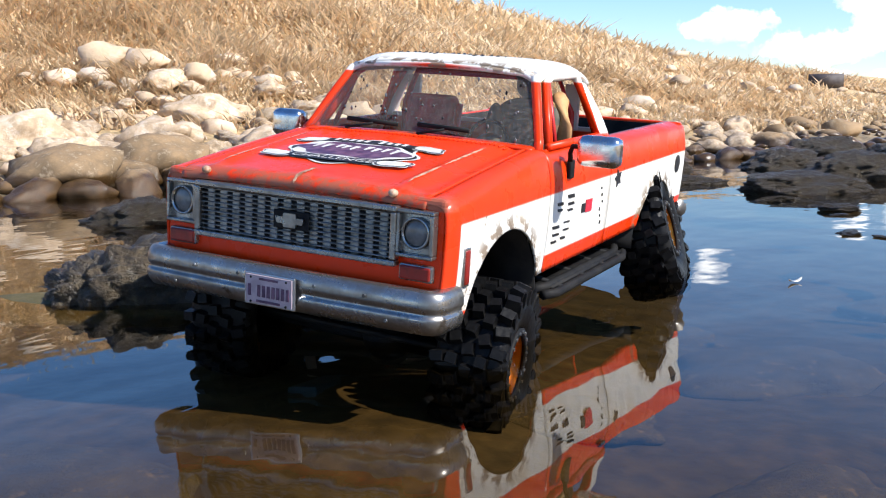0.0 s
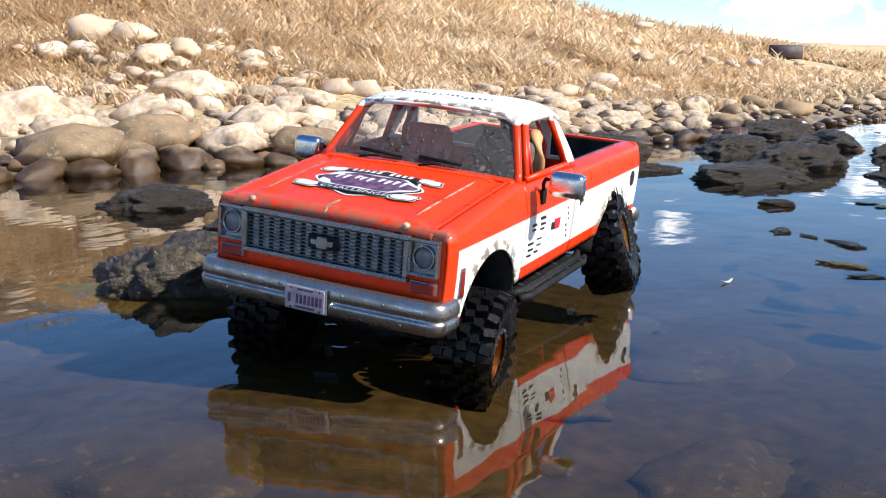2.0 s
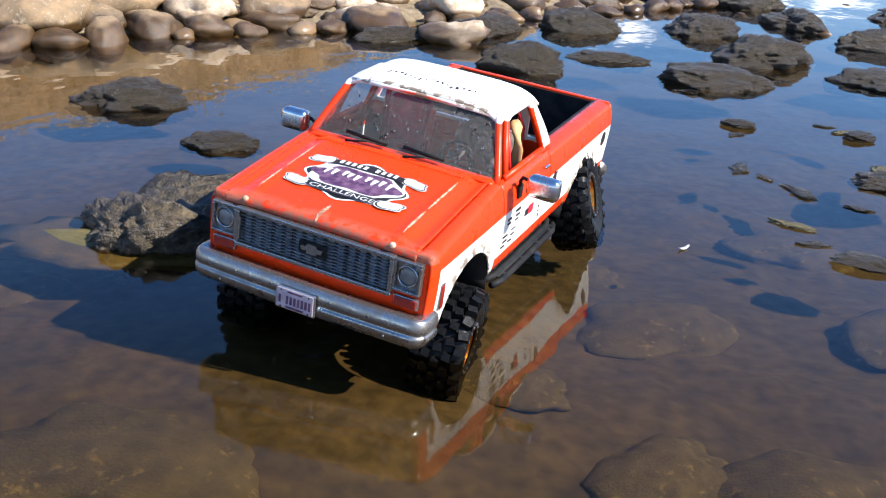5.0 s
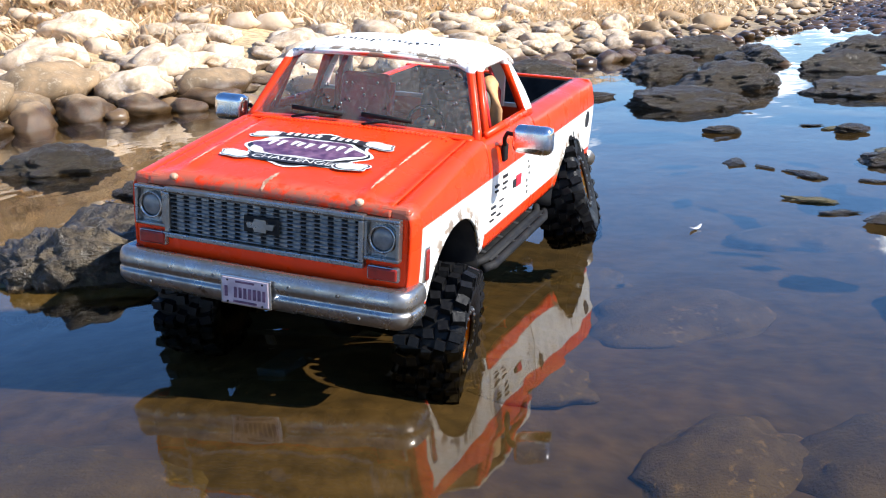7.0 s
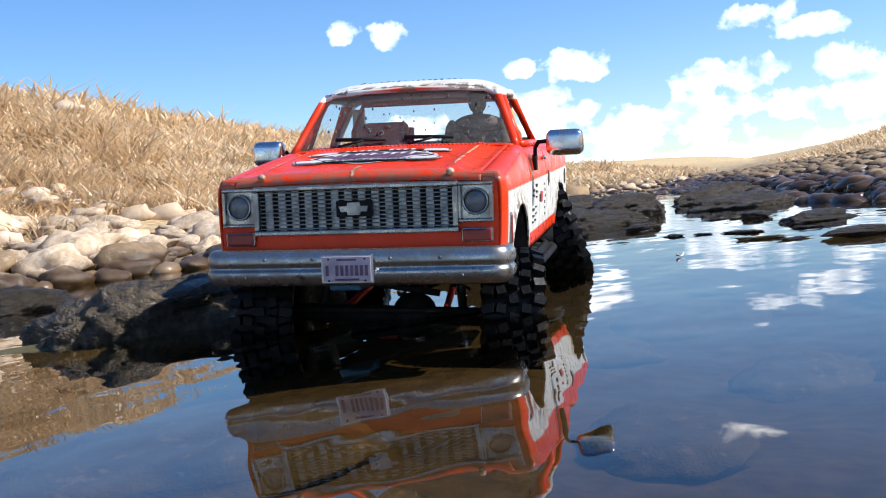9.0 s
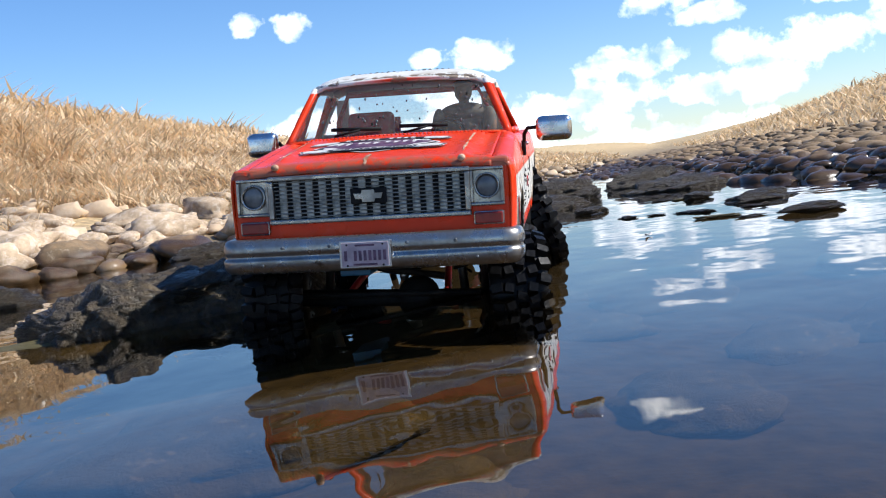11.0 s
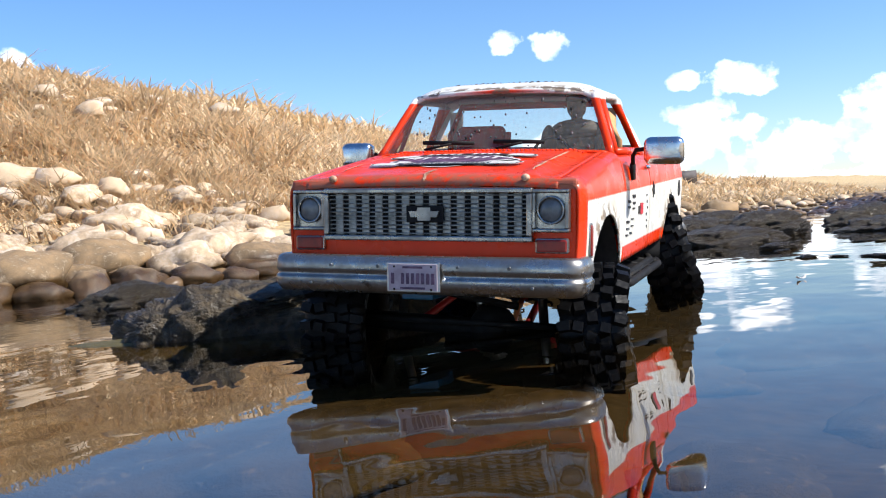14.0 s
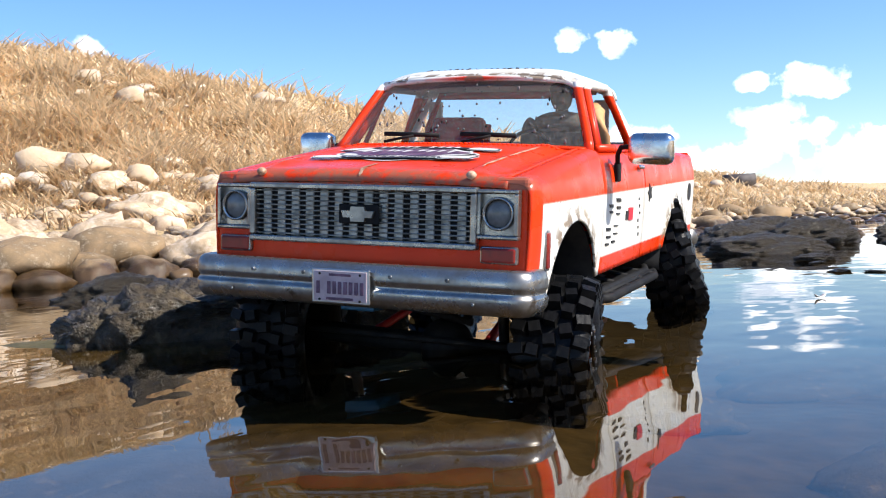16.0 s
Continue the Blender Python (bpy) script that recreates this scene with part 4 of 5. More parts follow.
def streak(name, x0, x1, y0, y1, w, seed, label=""):
    """A thin ragged-edged streak on the bonnet: bare primer, along ridges also painted highlight."""
    rs = random.Random(seed)
    b = bmesh.new()
    n = 26
    rails = []
    for i in range(n + 1):
        t = i / n
        x, y = x0 + (x1 - x0) * t, y0 + (y1 - y0) * t
        hw = w * 0.5 * (math.sin(math.pi * min(max(t, 0.02), 0.98)) ** 0.5) * rs.uniform(0.55, 1.25)
        sx, sy = (hw, 0.0) if abs(y1 - y0) > abs(x1 - x0) else (0.0, hw)
        rails.append([b.verts.new((x + k * sx, y + k * sy, hood_z(x + k * sx, y + k * sy) + 0.00045)) for k in (-1, 0, 1)])
    for p, q in zip(rails, rails[1:]):
        for k in (0, 1):
            b.faces.new((p[k], p[k + 1], q[k + 1], q[k]))
    bmesh.ops.recalc_face_normals(b, faces=b.faces)
    return part(name, b, M_PRIMER_GLINT, hood, label)


streak("bare_patch", -0.002, -0.0012, 0.0015, 0.0225, 0.0042, 1, "streak worn to tan primer")
# worn ridges, with their bright highlight painted in the same tan
for s in (1, -1):
    streak("ridge_wear_glint", s * 0.0635, s * 0.0640, 0.016, 0.052, 0.0022, 5 + s)
    streak("ridge_wear_glint", s * 0.0640, s * 0.0646, 0.056, 0.108, 0.0020, 8 + s)


def on_hood(pts, mat, name, lift, thick=0.0004, mats_label=""):
    """A flat printed shape that lies on the bonnet."""
    b = bmesh.new()
    n = len(pts)
    pts = [(HX + (p[0] - HX) * HK, HY + (p[1] - HY) * HK) for p in pts]
    c = (sum(p[0] for p in pts) / n, sum(p[1] for p in pts) / n)
    ctr = b.verts.new((c[0], c[1], hood_z(*c) + lift))
    mid = [b.verts.new(((p[0] + c[0]) / 2, (p[1] + c[1]) / 2, hood_z((p[0] + c[0]) / 2, (p[1] + c[1]) / 2) + lift)) for p in pts]
    rim = [b.verts.new((p[0], p[1], hood_z(*p) + lift)) for p in pts]
    for i in range(n):
        j = (i + 1) % n
        b.faces.new((ctr, mid[i], mid[j]))
        b.faces.new((mid[i], rim[i], rim[j], mid[j]))
    bmesh.ops.recalc_face_normals(b, faces=b.faces)
    return part(name, b, mat, hood, mats_label)


def blob(cx, cy, rx, ry, n=28, lob=0.0, k=5, turn=0.0):
    out = []
    for i in range(n):
        a = 2 * math.pi * i / n
        r = 1 + lob * math.cos(k * a + turn)
        out.append((cx + rx * r * math.cos(a), cy + ry * r * math.sin(a)))
    return out


# emblem: a dark picture on a white field, four white bone ends at the corners, a line of lettering below
HX, HY, HK = -0.004, 0.064, 1.30


def bone(cx, cy, sx, sy, grow):
    """Outline of a knobbed bone end that points outwards along sx, sy."""
    out = []
    for i in range(30):
        a = 2 * math.pi * i / 30
        u, v = math.cos(a), math.sin(a)
        r = (0.0088 + grow) * (0.80 + 0.26 * math.cos(2 * a + 0.5)) * (1 - 0.30 * math.exp(-((math.atan2(v, u)) / 0.35) ** 2))
        out.append((cx + sx * r * u, cy + sy * r * v * 0.80))
    return out


on_hood(blob(HX, HY, 0.0322, 0.0220, 48, 0.07, 8), M_INK, "emblem_edge", 0.00066, mats_label="dark outline of a printed emblem")
on_hood(blob(HX, HY, 0.0338, 0.0235, 48, 0.07, 8), M_WHITE, "emblem_white", 0.00057)
for sx, sy, k in ((-1, 1, 0), (1, 1, 1), (-1, -1, 2), (1, -1, 3)):
    cx, cy = HX + sx * 0.0325, HY + sy * 0.0160
    on_hood(bone(cx, cy, sx, sy, 0.0012), M_WHITE, "emblem_white", 0.00075 + 0.00033 * k)
    on_hood(bone(cx, cy, sx, sy, 0.0003), M_INK, "emblem_edge", 0.00090 + 0.00033 * k)
    on_hood(bone(cx, cy, sx, sy, -0.0008), M_WHITE, "emblem_white", 0.00105 + 0.00033 * k)
on_hood(blob(HX, HY, 0.0312, 0.0165, 40, 0.06, 5), M_WHITE, "emblem_white", 0.00123)
on_hood(blob(HX, HY + 0.0003, 0.0292, 0.0126, 40, 0.10, 6), M_PURPLE, "emblem_dark", 0.00135, mats_label="dark purple picture on a printed emblem")
r9 = random.Random(4)
for i in range(9):
    xx = HX - 0.0215 + 0.0052 * i + r9.uniform(-0.001, 0.001)
    h0, h1 = r9.uniform(0.000, 0.003), r9.uniform(0.006, 0.0085)
    on_hood([(xx - 0.0010, HY + h0), (xx + 0.0005, HY + h0 - 0.001), (xx + 0.0024, HY + h1), (xx - 0.0012, HY + h1 + 0.0006)], M_WHITE, "emblem_stroke", 0.00147)
for row, y0 in ((0, -0.0172), (1, 0.0172)):
    on_hood([(HX + dx, HY + y0 + dy - (0.0016 if row == 0 else -0.0016) * (dx / 0.024) ** 2 * -1) for dx, dy in ((-0.0245, -0.0030), (-0.012, -0.0036), (0.0, -0.0038), (0.012, -0.0036), (0.0245, -0.0030), (0.0245, 0.0030), (0.012, 0.0034), (0.0, 0.0034), (-0.012, 0.0034), (-0.0245, 0.0030))], M_INK, "emblem_band", 0.00153)
for i in range(10):
    if i == 5:
        continue
    xx, yy = HX - 0.0195 + 0.0042 * i, HY + 0.0172
    on_hood([(xx - 0.0013, yy - 0.0020), (xx + 0.0012, yy - 0.0022), (xx + 0.0014, yy + 0.0020), (xx - 0.0011, yy + 0.0022)], M_WHITE, "emblem_bar", 0.00171)


def lettering(words, size, mat, name, parent, place, wide=1.0):
    """Flat letters, each vertex set down by place(x, y)."""
    cu = bpy.data.curves.new(name, "FONT")
    cu.body, cu.size, cu.align_x, cu.align_y, cu.resolution_u = words, size, "CENTER", "CENTER", 3
    src = bpy.data.objects.new(name, cu)
    me = bpy.data.meshes.new_from_object(src)
    bpy.data.objects.remove(src)
    bpy.data.curves.remove(cu)
    for v in me.vertices:
        v.co = place(v.co.x * wide, v.co.y)
    me.materials.append(mat)
    ob = new(name, me)
    ob.parent = parent
    return ob


def on_bonnet(x, y):
    px, py = HX + x, HY + (y / HK - 0.0172) * HK
    return (px, py, hood_z(px, py) + 0.00172)


lettering("CHALLENGE", 0.0076, M_WHITE, "emblem_lettering", hood, on_bonnet, 1.35)

# roof
ROOF_Y0, ROOF_Y1 = 0.1605, 0.2495


def roof_fn(u, v):
    y = ROOF_Y0 + (ROOF_Y1 - ROOF_Y0) * u
    a = 2 * v - 1
    x = 0.0755 * a * (1 - 0.02 * (1 - u))
    z = 0.2418 - 0.0088 * abs(a) ** 7 - 0.0016 * a * a
    z -= 0.0062 * max(0, (0.22 - u) / 0.22) ** 1.8 + 0.006 * max(0, (u - 0.85) / 0.15) ** 2
    return (x, y, z)


roof = grid_part("roof", roof_fn, 30, 40, PAINT, thick=0.003, label="white roof with a worn dark front edge")
r8 = random.Random(8)
for i in range(17):
    v = 0.22 + 0.034 * i
    u = 0.20 + 0.03 * math.sin(i * 0.9) + 0.010 * (i % 3)
    x, y, z = roof_fn(u, v)
    b = bmesh.new()
    box(b, (x, y, z + 0.0001), (r8.uniform(0.0010, 0.0026), r8.uniform(0.002, 0.006), 0.0008), 0.0004, 1, (15, 0, r8.uniform(-35, 35)))
    part("worn_mark", b, M_INK, roof, smooth=False)
tube_part("windscreen_header", [(-0.069, 0.1635, 0.2308), (-0.035, 0.1592, 0.2330), (0, 0.1580, 0.2336), (0.035, 0.1592, 0.2330), (0.069, 0.1635, 0.2308)], 0.0019, PAINT)
# rear cab wall with its window opening
for c, s in (((0, 0.2475, 0.186), (0.176, 0.004, 0.018)), ((0, 0.241, 0.2325), (0.124, 0.004, 0.008)), ((0.0655, 0.2440, 0.2085), (0.011, 0.004, 0.033)), ((-0.0655, 0.2440, 0.2085), (0.011, 0.004, 0.033)), ((0, 0.2475, 0.145), (0.150, 0.003, 0.075))):
    box_part("cab_back", c, s, PAINT, bevel=0.0008)


def screen(u, v):
    a = 2 * v - 1
    x = (0.0850 + (0.0668 - 0.0850) * u) * a
    y = 0.1270 + (0.1590 - 0.1270) * u + 0.0055 * a * a
    return (x, y, 0.1885 + (0.2315 - 0.1885) * u - 0.001 * a * a)


glass = grid_part("windscreen", screen, 8, 24, M_GLASS, thick=0, label="water-speckled clear windscreen")
r7 = random.Random(3)
for i in range(64):
    u, v = r7.uniform(0.04, 0.96), r7.uniform(0.04, 0.97) ** 0.8
    p = Vector(screen(u, v)) + Vector((0, -0.0005, 0.0005))
    b = bmesh.new()
    q = r7.uniform(0.0004, 0.0011)
    bmesh.ops.create_icosphere(b, subdivisions=1, radius=q, matrix=Matrix.LocRotScale(p, None, (1, 0.5, r7.uniform(0.8, 1.8))))
    part("droplet", b, M_LAMP if i % 7 else M_DARK, glass)
for xa, xb in ((-0.052, -0.0115), (0.003, 0.0415)):
    b = bmesh.new()
    tube(b, [(xa, 0.1305, 0.1950), ((xa + xb) / 2, 0.1282, 0.1945), (xb, 0.1285, 0.1938)], 0.0012, 6, 1.4)
    tube(b, [(xa + 0.004, 0.122, 0.1895), ((xa + xb) / 2 + 0.004, 0.1235, 0.1935)], 0.0010, 6)
    part("wiper", b, M_DARK, truck, "black wiper blade")

# nose: panel, grille, lamps
b = bmesh.new()
box(b, (0, 0.0075, 0.1400), (0.1900, 0.010, 0.054), 0.003, 3)
part("nose_panel", b, PAINT, truck, smooth=False)
box_part("grille_backing", (0, 0.0018, 0.1452), (0.130, 0.002, 0.029), M_DARK, bevel=0)
b = bmesh.new()
for c, s in (((0, -0.0010, 0.1597), (0.137, 0.006, 0.0034)), ((0, -0.0010, 0.1306), (0.137, 0.006, 0.0034)), ((0.0667, -0.0010, 0.1452), (0.0036, 0.006, 0.0258)), ((-0.0667, -0.0010, 0.1452), (0.0036, 0.006, 0.0258))):
    box(b, c, s, 0.0009)
grille = part("grille", b, M_SILVER, truck, "worn silver slatted grille", smooth=False)
slat_b = bmesh.new()
box(slat_b, (0, 0, 0), (0.1298, 0.0026, 0.00085), 0.0003, 1)
slat = part("slat", slat_b, M_GRILLE, grille, smooth=False)
slat.location = (0, -0.0005, 0.1334)
for i in range(1, 10):
    o = slat.copy()
    scene.collection.objects.link(o)
    o.parent = grille
    o.location = (0, -0.0005, 0.1334 + i * 0.00263)
post_b = bmesh.new()
box(post_b, (0, 0, 0), (0.0052, 0.0018, 0.0262), 0.0003, 1)
post = part("grille_post", post_b, M_GRILLE, grille, smooth=False)
post.location = (-0.0590, 0.0009, 0.1452)
for i in range(1, 14):
    o = post.copy()
    scene.collection.objects.link(o)
    o.parent = grille
    o.location = (-0.0590 + i * 0.118 / 13, 0.0009, 0.1452)
b = bmesh.new()
prof = [(-0.0098, 0.0017), (-0.0045, 0.0017), (-0.0040, 0.0040), (0.0040, 0.0040), (0.0045, 0.0017), (0.0098, 0.0017), (0.0086, -0.0019), (0.0045, -0.0019), (0.0040, -0.0040), (-0.0040, -0.0040), (-0.0045, -0.0019), (-0.0086, -0.0019)]
fr_ = [b.verts.new((x, -0.0040, 0.1455 + z)) for x, z in prof]
bk_ = [b.verts.new((x, -0.0005, 0.1455 + z)) for x, z in prof]
b.faces.new(fr_)
for i in range(12):
    b.faces.new((fr_[i], bk_[i], bk_[(i + 1) % 12], fr_[(i + 1) % 12]))
bmesh.ops.recalc_face_normals(b, faces=b.faces)
part("badge", b, M_SILVER, grille, "plain silver badge shape", smooth=False)
b = bmesh.new()
box(b, (0, -0.0018, 0.1455), (0.0245, 0.0012, 0.0105), 0.0005, 1)
part("badge_plate", b, M_DARK, grille, smooth=False)
for s in (1, -1):
    b = bmesh.new()
    cx, cz = s * 0.0795, 0.1477
    for c, q in (((cx, -0.0002, cz + 0.0117), (0.0224, 0.006, 0.0022)), ((cx, -0.0002, cz - 0.0117), (0.0224, 0.006, 0.0022)), ((cx + 0.0101, -0.0002, cz), (0.0022, 0.006, 0.0214)), ((cx - 0.0101, -0.0002, cz), (0.0022, 0.006, 0.0214))):
        box(b, c, q, 0.0007)
    box(b, (cx, 0.0016, cz), (0.019, 0.002, 0.021), 0)
    lamp = part("headlamp", b, M_SILVER, truck, "square silver headlamp surround with round lamp", smooth=False)
    b = bmesh.new()
    disc(b, (cx, 0.0006, cz + 0.0004), (0, -1, 0), 0.0073, 0.0086, 0.0028, 32)
    part("lamp_ring", b, M_SILVER, lamp)
    b = bmesh.new()
    bmesh.ops.create_uvsphere(b, u_segments=28, v_segments=12, radius=0.0074, matrix=Matrix.LocRotScale((cx, 0.0003, cz + 0.0004), None, (1, 0.34, 1)))
    part("lens", b, M_LAMP, lamp, "dull clear headlamp lens")
    b = bmesh.new()
    box(b, (s * 0.0798, 0.0012, 0.1268), (0.0205, 0.004, 0.0092), 0.0012)
    sg = part("indicator", b, M_SILVER, truck, "thin silver rim round a red-orange indicator", smooth=False)
    b = bmesh.new()
    box(b, (s * 0.0798, 0.0002, 0.1268), (0.0185, 0.004, 0.0074), 0.0010)
    part("lens", b, M_SIGNAL, sg, "red-orange indicator lens", smooth=False)


# bumper
def bumper_fn(u, v):
    a = 2 * u - 1
    k = abs(a)
    y = -0.0125 + 0.003 * k * k
    x = 0.0905 * min(k / 0.86, 1.0) * (1 if a >= 0 else -1)
    if k > 0.86:
        t = (k - 0.86) / 0.14
        an = min(t * 1.6, 1.0) * math.pi / 2
        x = (1 if a >= 0 else -1) * (0.0905 + 0.0085 * math.sin(an))
        y = -0.0125 + 0.0022 + 0.0085 * (1 - math.cos(an)) + max(0, t - 0.625) / 0.375 * 0.016
    prof = ((0.0, 0.010, 0.1190), (0.10, 0.0015, 0.1205), (0.20, -0.0015, 0.1190), (0.32, -0.0030, 0.1155), (0.44, -0.0034, 0.1110), (0.50, -0.0020, 0.1090), (0.56, -0.0020, 0.1075), (0.66, -0.0036, 0.1060), (0.80, -0.0030, 0.1010), (0.92, 0.0005, 0.0965), (1.0, 0.009, 0.0960))
    for (v0, d0, z0), (v1, d1, z1) in zip(prof, prof[1:]):
        if v <= v1 + 1e-9:
            t = (v - v0) / (v1 - v0)
            d, z = d0 + (d1 - d0) * t, z0 + (z1 - z0) * t
            break
    if k > 0.86:
        t = (k - 0.86) / 0.14
        an = min(t * 1.6, 1.0) * math.pi / 2
        return (x - (1 if a >= 0 else -1) * d * math.sin(an), y + d * math.cos(an), z)
    return (x, y + d, z)


bumper = grid_part("front_bumper", bumper_fn, 80, 22, M_SILVER, thick=0.0012, label="scuffed silver wrap-round bumper")
for s in (-1, 1):
    for x, z in ((0.058, 0.1140), (0.026, 0.1140), (0.072, 0.1025)):
        b = bmesh.new()
        disc(b, (s * x, -0.0148, z), (0, -1, 0), 0.0001, 0.0011, 0.0010, 10)
        part("bolt", b, M_GRILLE, bumper)
b = bmesh.new()
box(b, (-0.0015, -0.0178, 0.1078), (0.0345, 0.0016, 0.0188), 0.0008, 2, (2, 0, 0))
plate = part("number_plate", b, M_STEEL, truck, "pale pink-white plate with dark purple bars", smooth=False)
b = bmesh.new()
box(b, (-0.0015, -0.0188, 0.1078), (0.0315, 0.0006, 0.0160), 0.0002, 1, (2, 0, 0))
part("plate_face", b, M_PLATE, plate, smooth=False)
for i in range(9):
    if i == 1:
        continue
    b = bmesh.new()
    box(b, (-0.0145 + i * 0.00325, -0.01925, 0.1070), (0.0019, 0.0005, 0.0066), 0)
    part("plate_bar", b, M_PURPLE, plate, smooth=False)
for x, z, w in ((-0.0015, 0.1138, 0.013), (-0.0015, 0.1012, 0.016)):
    b = bmesh.new()
    box(b, (x, -0.01925, z), (w, 0.0005, 0.0013), 0)
    part("plate_bar", b, M_PURPLE, plate, smooth=False)
for x, z in ((-0.0135, 0.1142), (0.0105, 0.1142), (-0.0135, 0.1005), (0.0105, 0.1005)):
    b = bmesh.new()
    disc(b, (x, -0.0190, z), (0, -1, 0), 0.0001, 0.0007, 0.0006, 8)
    part("plate_screw", b, M_DARK, plate)

# door mirrors
for s, x0, x1 in ((1, 0.1095, 0.1378), (-1, 0.1010, 0.1265)):
    b = bmesh.new()
    box(b, (s * (x0 + x1) / 2, 0.1480, 0.1868), (x1 - x0, 0.013, 0.0195), 0.0052, 5)
    mir = part("door_mirror", b, M_CHROME, truck, "chrome rounded door mirror")
    b = bmesh.new()
    tube(b, [(s * 0.0985, 0.1650, 0.1745), (s * 0.0995, 0.1600, 0.1835), (s * 0.1025, 0.1560, 0.1880), (s * (x0 + 0.004), 0.1500, 0.1885)], 0.0016, 8)
    part("arm", b, M_DARK, mir)
    b = bmesh.new()
    box(b, (s * 0.0985, 0.1655, 0.1725), (0.0035, 0.0075, 0.0125), 0.0010, 2)
    part("bracket", b, M_DARK, mir)
    b = bmesh.new()
    box(b, (s * (x0 + x1) / 2, 0.1550, 0.1868), (x1 - x0 - 0.004, 0.0012, 0.016), 0.0005, 1)
    part("mirror_glass", b, M_LAMP, mir)

# load bed
box_part("bed_floor", (0, 0.345, 0.1380), (0.156, 0.186, 0.004), M_BED, bevel=0, label="black bed floor")
box_part("bed_front", (0, 0.2535, 0.1620), (0.156, 0.003, 0.050), M_BED, bevel=0)
box_part("tailgate_liner", (0, 0.4320, 0.1655), (0.156, 0.002, 0.052), M_BED, bevel=0)
box_part("tailgate", (0, 0.4365, 0.1660), (0.186, 0.006, 0.056), PAINT, bevel=0.0012)
for s in (1, -1):
    tube_part("shock_hoop", [(s * 0.03, 0.300, 0.140), (s * 0.036, 0.315, 0.165), (s * 0.036, 0.345, 0.168), (s * 0.03, 0.360, 0.140)], 0.0032, M_DARK)
tube_part("bed_bar", [(-0.05, 0.318, 0.171), (0.05, 0.318, 0.171)], 0.0030, M_STEEL)
b = bmesh.new()
tube(b, [(-0.096, 0.440, 0.1185), (-0.09, 0.4485, 0.1185), (0.09, 0.4485, 0.1185), (0.096, 0.440, 0.1185)], 0.0085, 12)
part("rear_bumper", b, M_SILVER, truck)

# side prints: bars, a dark figure-like fleck, an oval and a red tab, on both doors
for s in (1, -1):
    def on_side(y, z, w, h, mat, name, skew=0.0, n=0):
        b = bmesh.new()
        zz = body_z(y, z)
        pts = [(-w / 2 + skew, -h / 2), (w / 2 + skew, -h / 2), (w / 2 - skew, h / 2), (-w / 2 - skew, h / 2)] if not n else [(w / 2 * math.cos(2 * math.pi * i / n) * (1 if n > 12 or i % 2 else 0.5), h / 2 * math.sin(2 * math.pi * i / n) * (1 if n > 12 or i % 2 else 0.5)) for i in range(n)]
        f = [b.verts.new((s * (side_x(y + p, zz + q) + 0.0007), y + p, zz + q)) for p, q in pts]
        b.faces.new(f)
        r = bmesh.ops.extrude_face_region(b, geom=b.faces[:])
        for v in r["geom"]:
            if isinstance(v, bmesh.types.BMVert):
                v.co.x -= s * 0.0012
        bmesh.ops.recalc_face_normals(b, faces=b.faces)
        return part(name, b, mat, truck, smooth=False)

    for y, z, w, h in ((0.152, 0.1455, 0.011, 0.0035), (0.152, 0.1415, 0.009, 0.0028), (0.170, 0.1485, 0.013, 0.0040), (0.171, 0.1435, 0.012, 0.0030), (0.170, 0.1395, 0.010, 0.0022),
                       (0.148, 0.1310, 0.013, 0.0032), (0.149, 0.1260, 0.012, 0.0026), (0.147, 0.1215, 0.010, 0.0024), (0.166, 0.1320, 0.012, 0.0016), (0.166, 0.1270, 0.011, 0.0016), (0.162, 0.1220, 0.009, 0.0026)):
        on_side(y, z, w * 0.80, h * 0.58, M_INK, "print_bar", 0.0006)
    on_side(0.2045, 0.1375, 0.012, 0.0085, M_DECALRED, "red_tab")
    on_side(0.1945, 0.1370, 0.006, 0.0060, M_INK, "print_bar")
    on_side(0.262, 0.1495, 0.014, 0.014, M_INK, "dark_fleck", n=10)
    on_side(0.4165, 0.1440, 0.013, 0.015, M_INK, "round_print", n=20)
    for i in range(6):
        on_side(0.228 + 0.002 * (i % 3), 0.1465 - 0.005 * i, 0.0011, 0.0018 + 0.0006 * (i % 2), M_INK, "worn_fleck")


# wheels
def tyre_mesh(R, W):
    """Carcass of an off-road tyre, rounded at the shoulder."""
    b = bmesh.new()
    n = 48
    prof = ((-0.34, 0.43), (-0.44, 0.52), (-0.50, 0.72), (-0.48, 0.85), (-0.38, 0.915), (0.0, 0.93), (0.38, 0.915), (0.48, 0.85), (0.50, 0.72), (0.44, 0.52), (0.34, 0.43))
    rings = [[b.verts.new((w * W, math.cos(2 * math.pi * k / n) * r * R, math.sin(2 * math.pi * k / n) * r * R)) for k in range(n)] for w, r in prof]
    for A, B in zip(rings, rings[1:]):
        for k in range(n):
            b.faces.new((A[k], A[(k + 1) % n], B[(k + 1) % n], B[k]))
    for k in range(n):
        b.faces.new((rings[-1][k], rings[-1][(k + 1) % n], rings[0][(k + 1) % n], rings[0][k]))
    return b


def lug_mesh(name, x, y, z):
    """A tread block with chamfered top."""
    b = bmesh.new()
    r = bmesh.ops.create_cube(b, size=1, matrix=Matrix.Diagonal((x, y, z, 1)))
    for v in r["verts"]:
        if v.co.z > 0:
            v.co.x *= 0.84
            v.co.y *= 0.72
    me = bpy.data.meshes.new(name)
    b.to_mesh(me)
    b.free()
    me.materials.append(M_RUBBER)
    return me


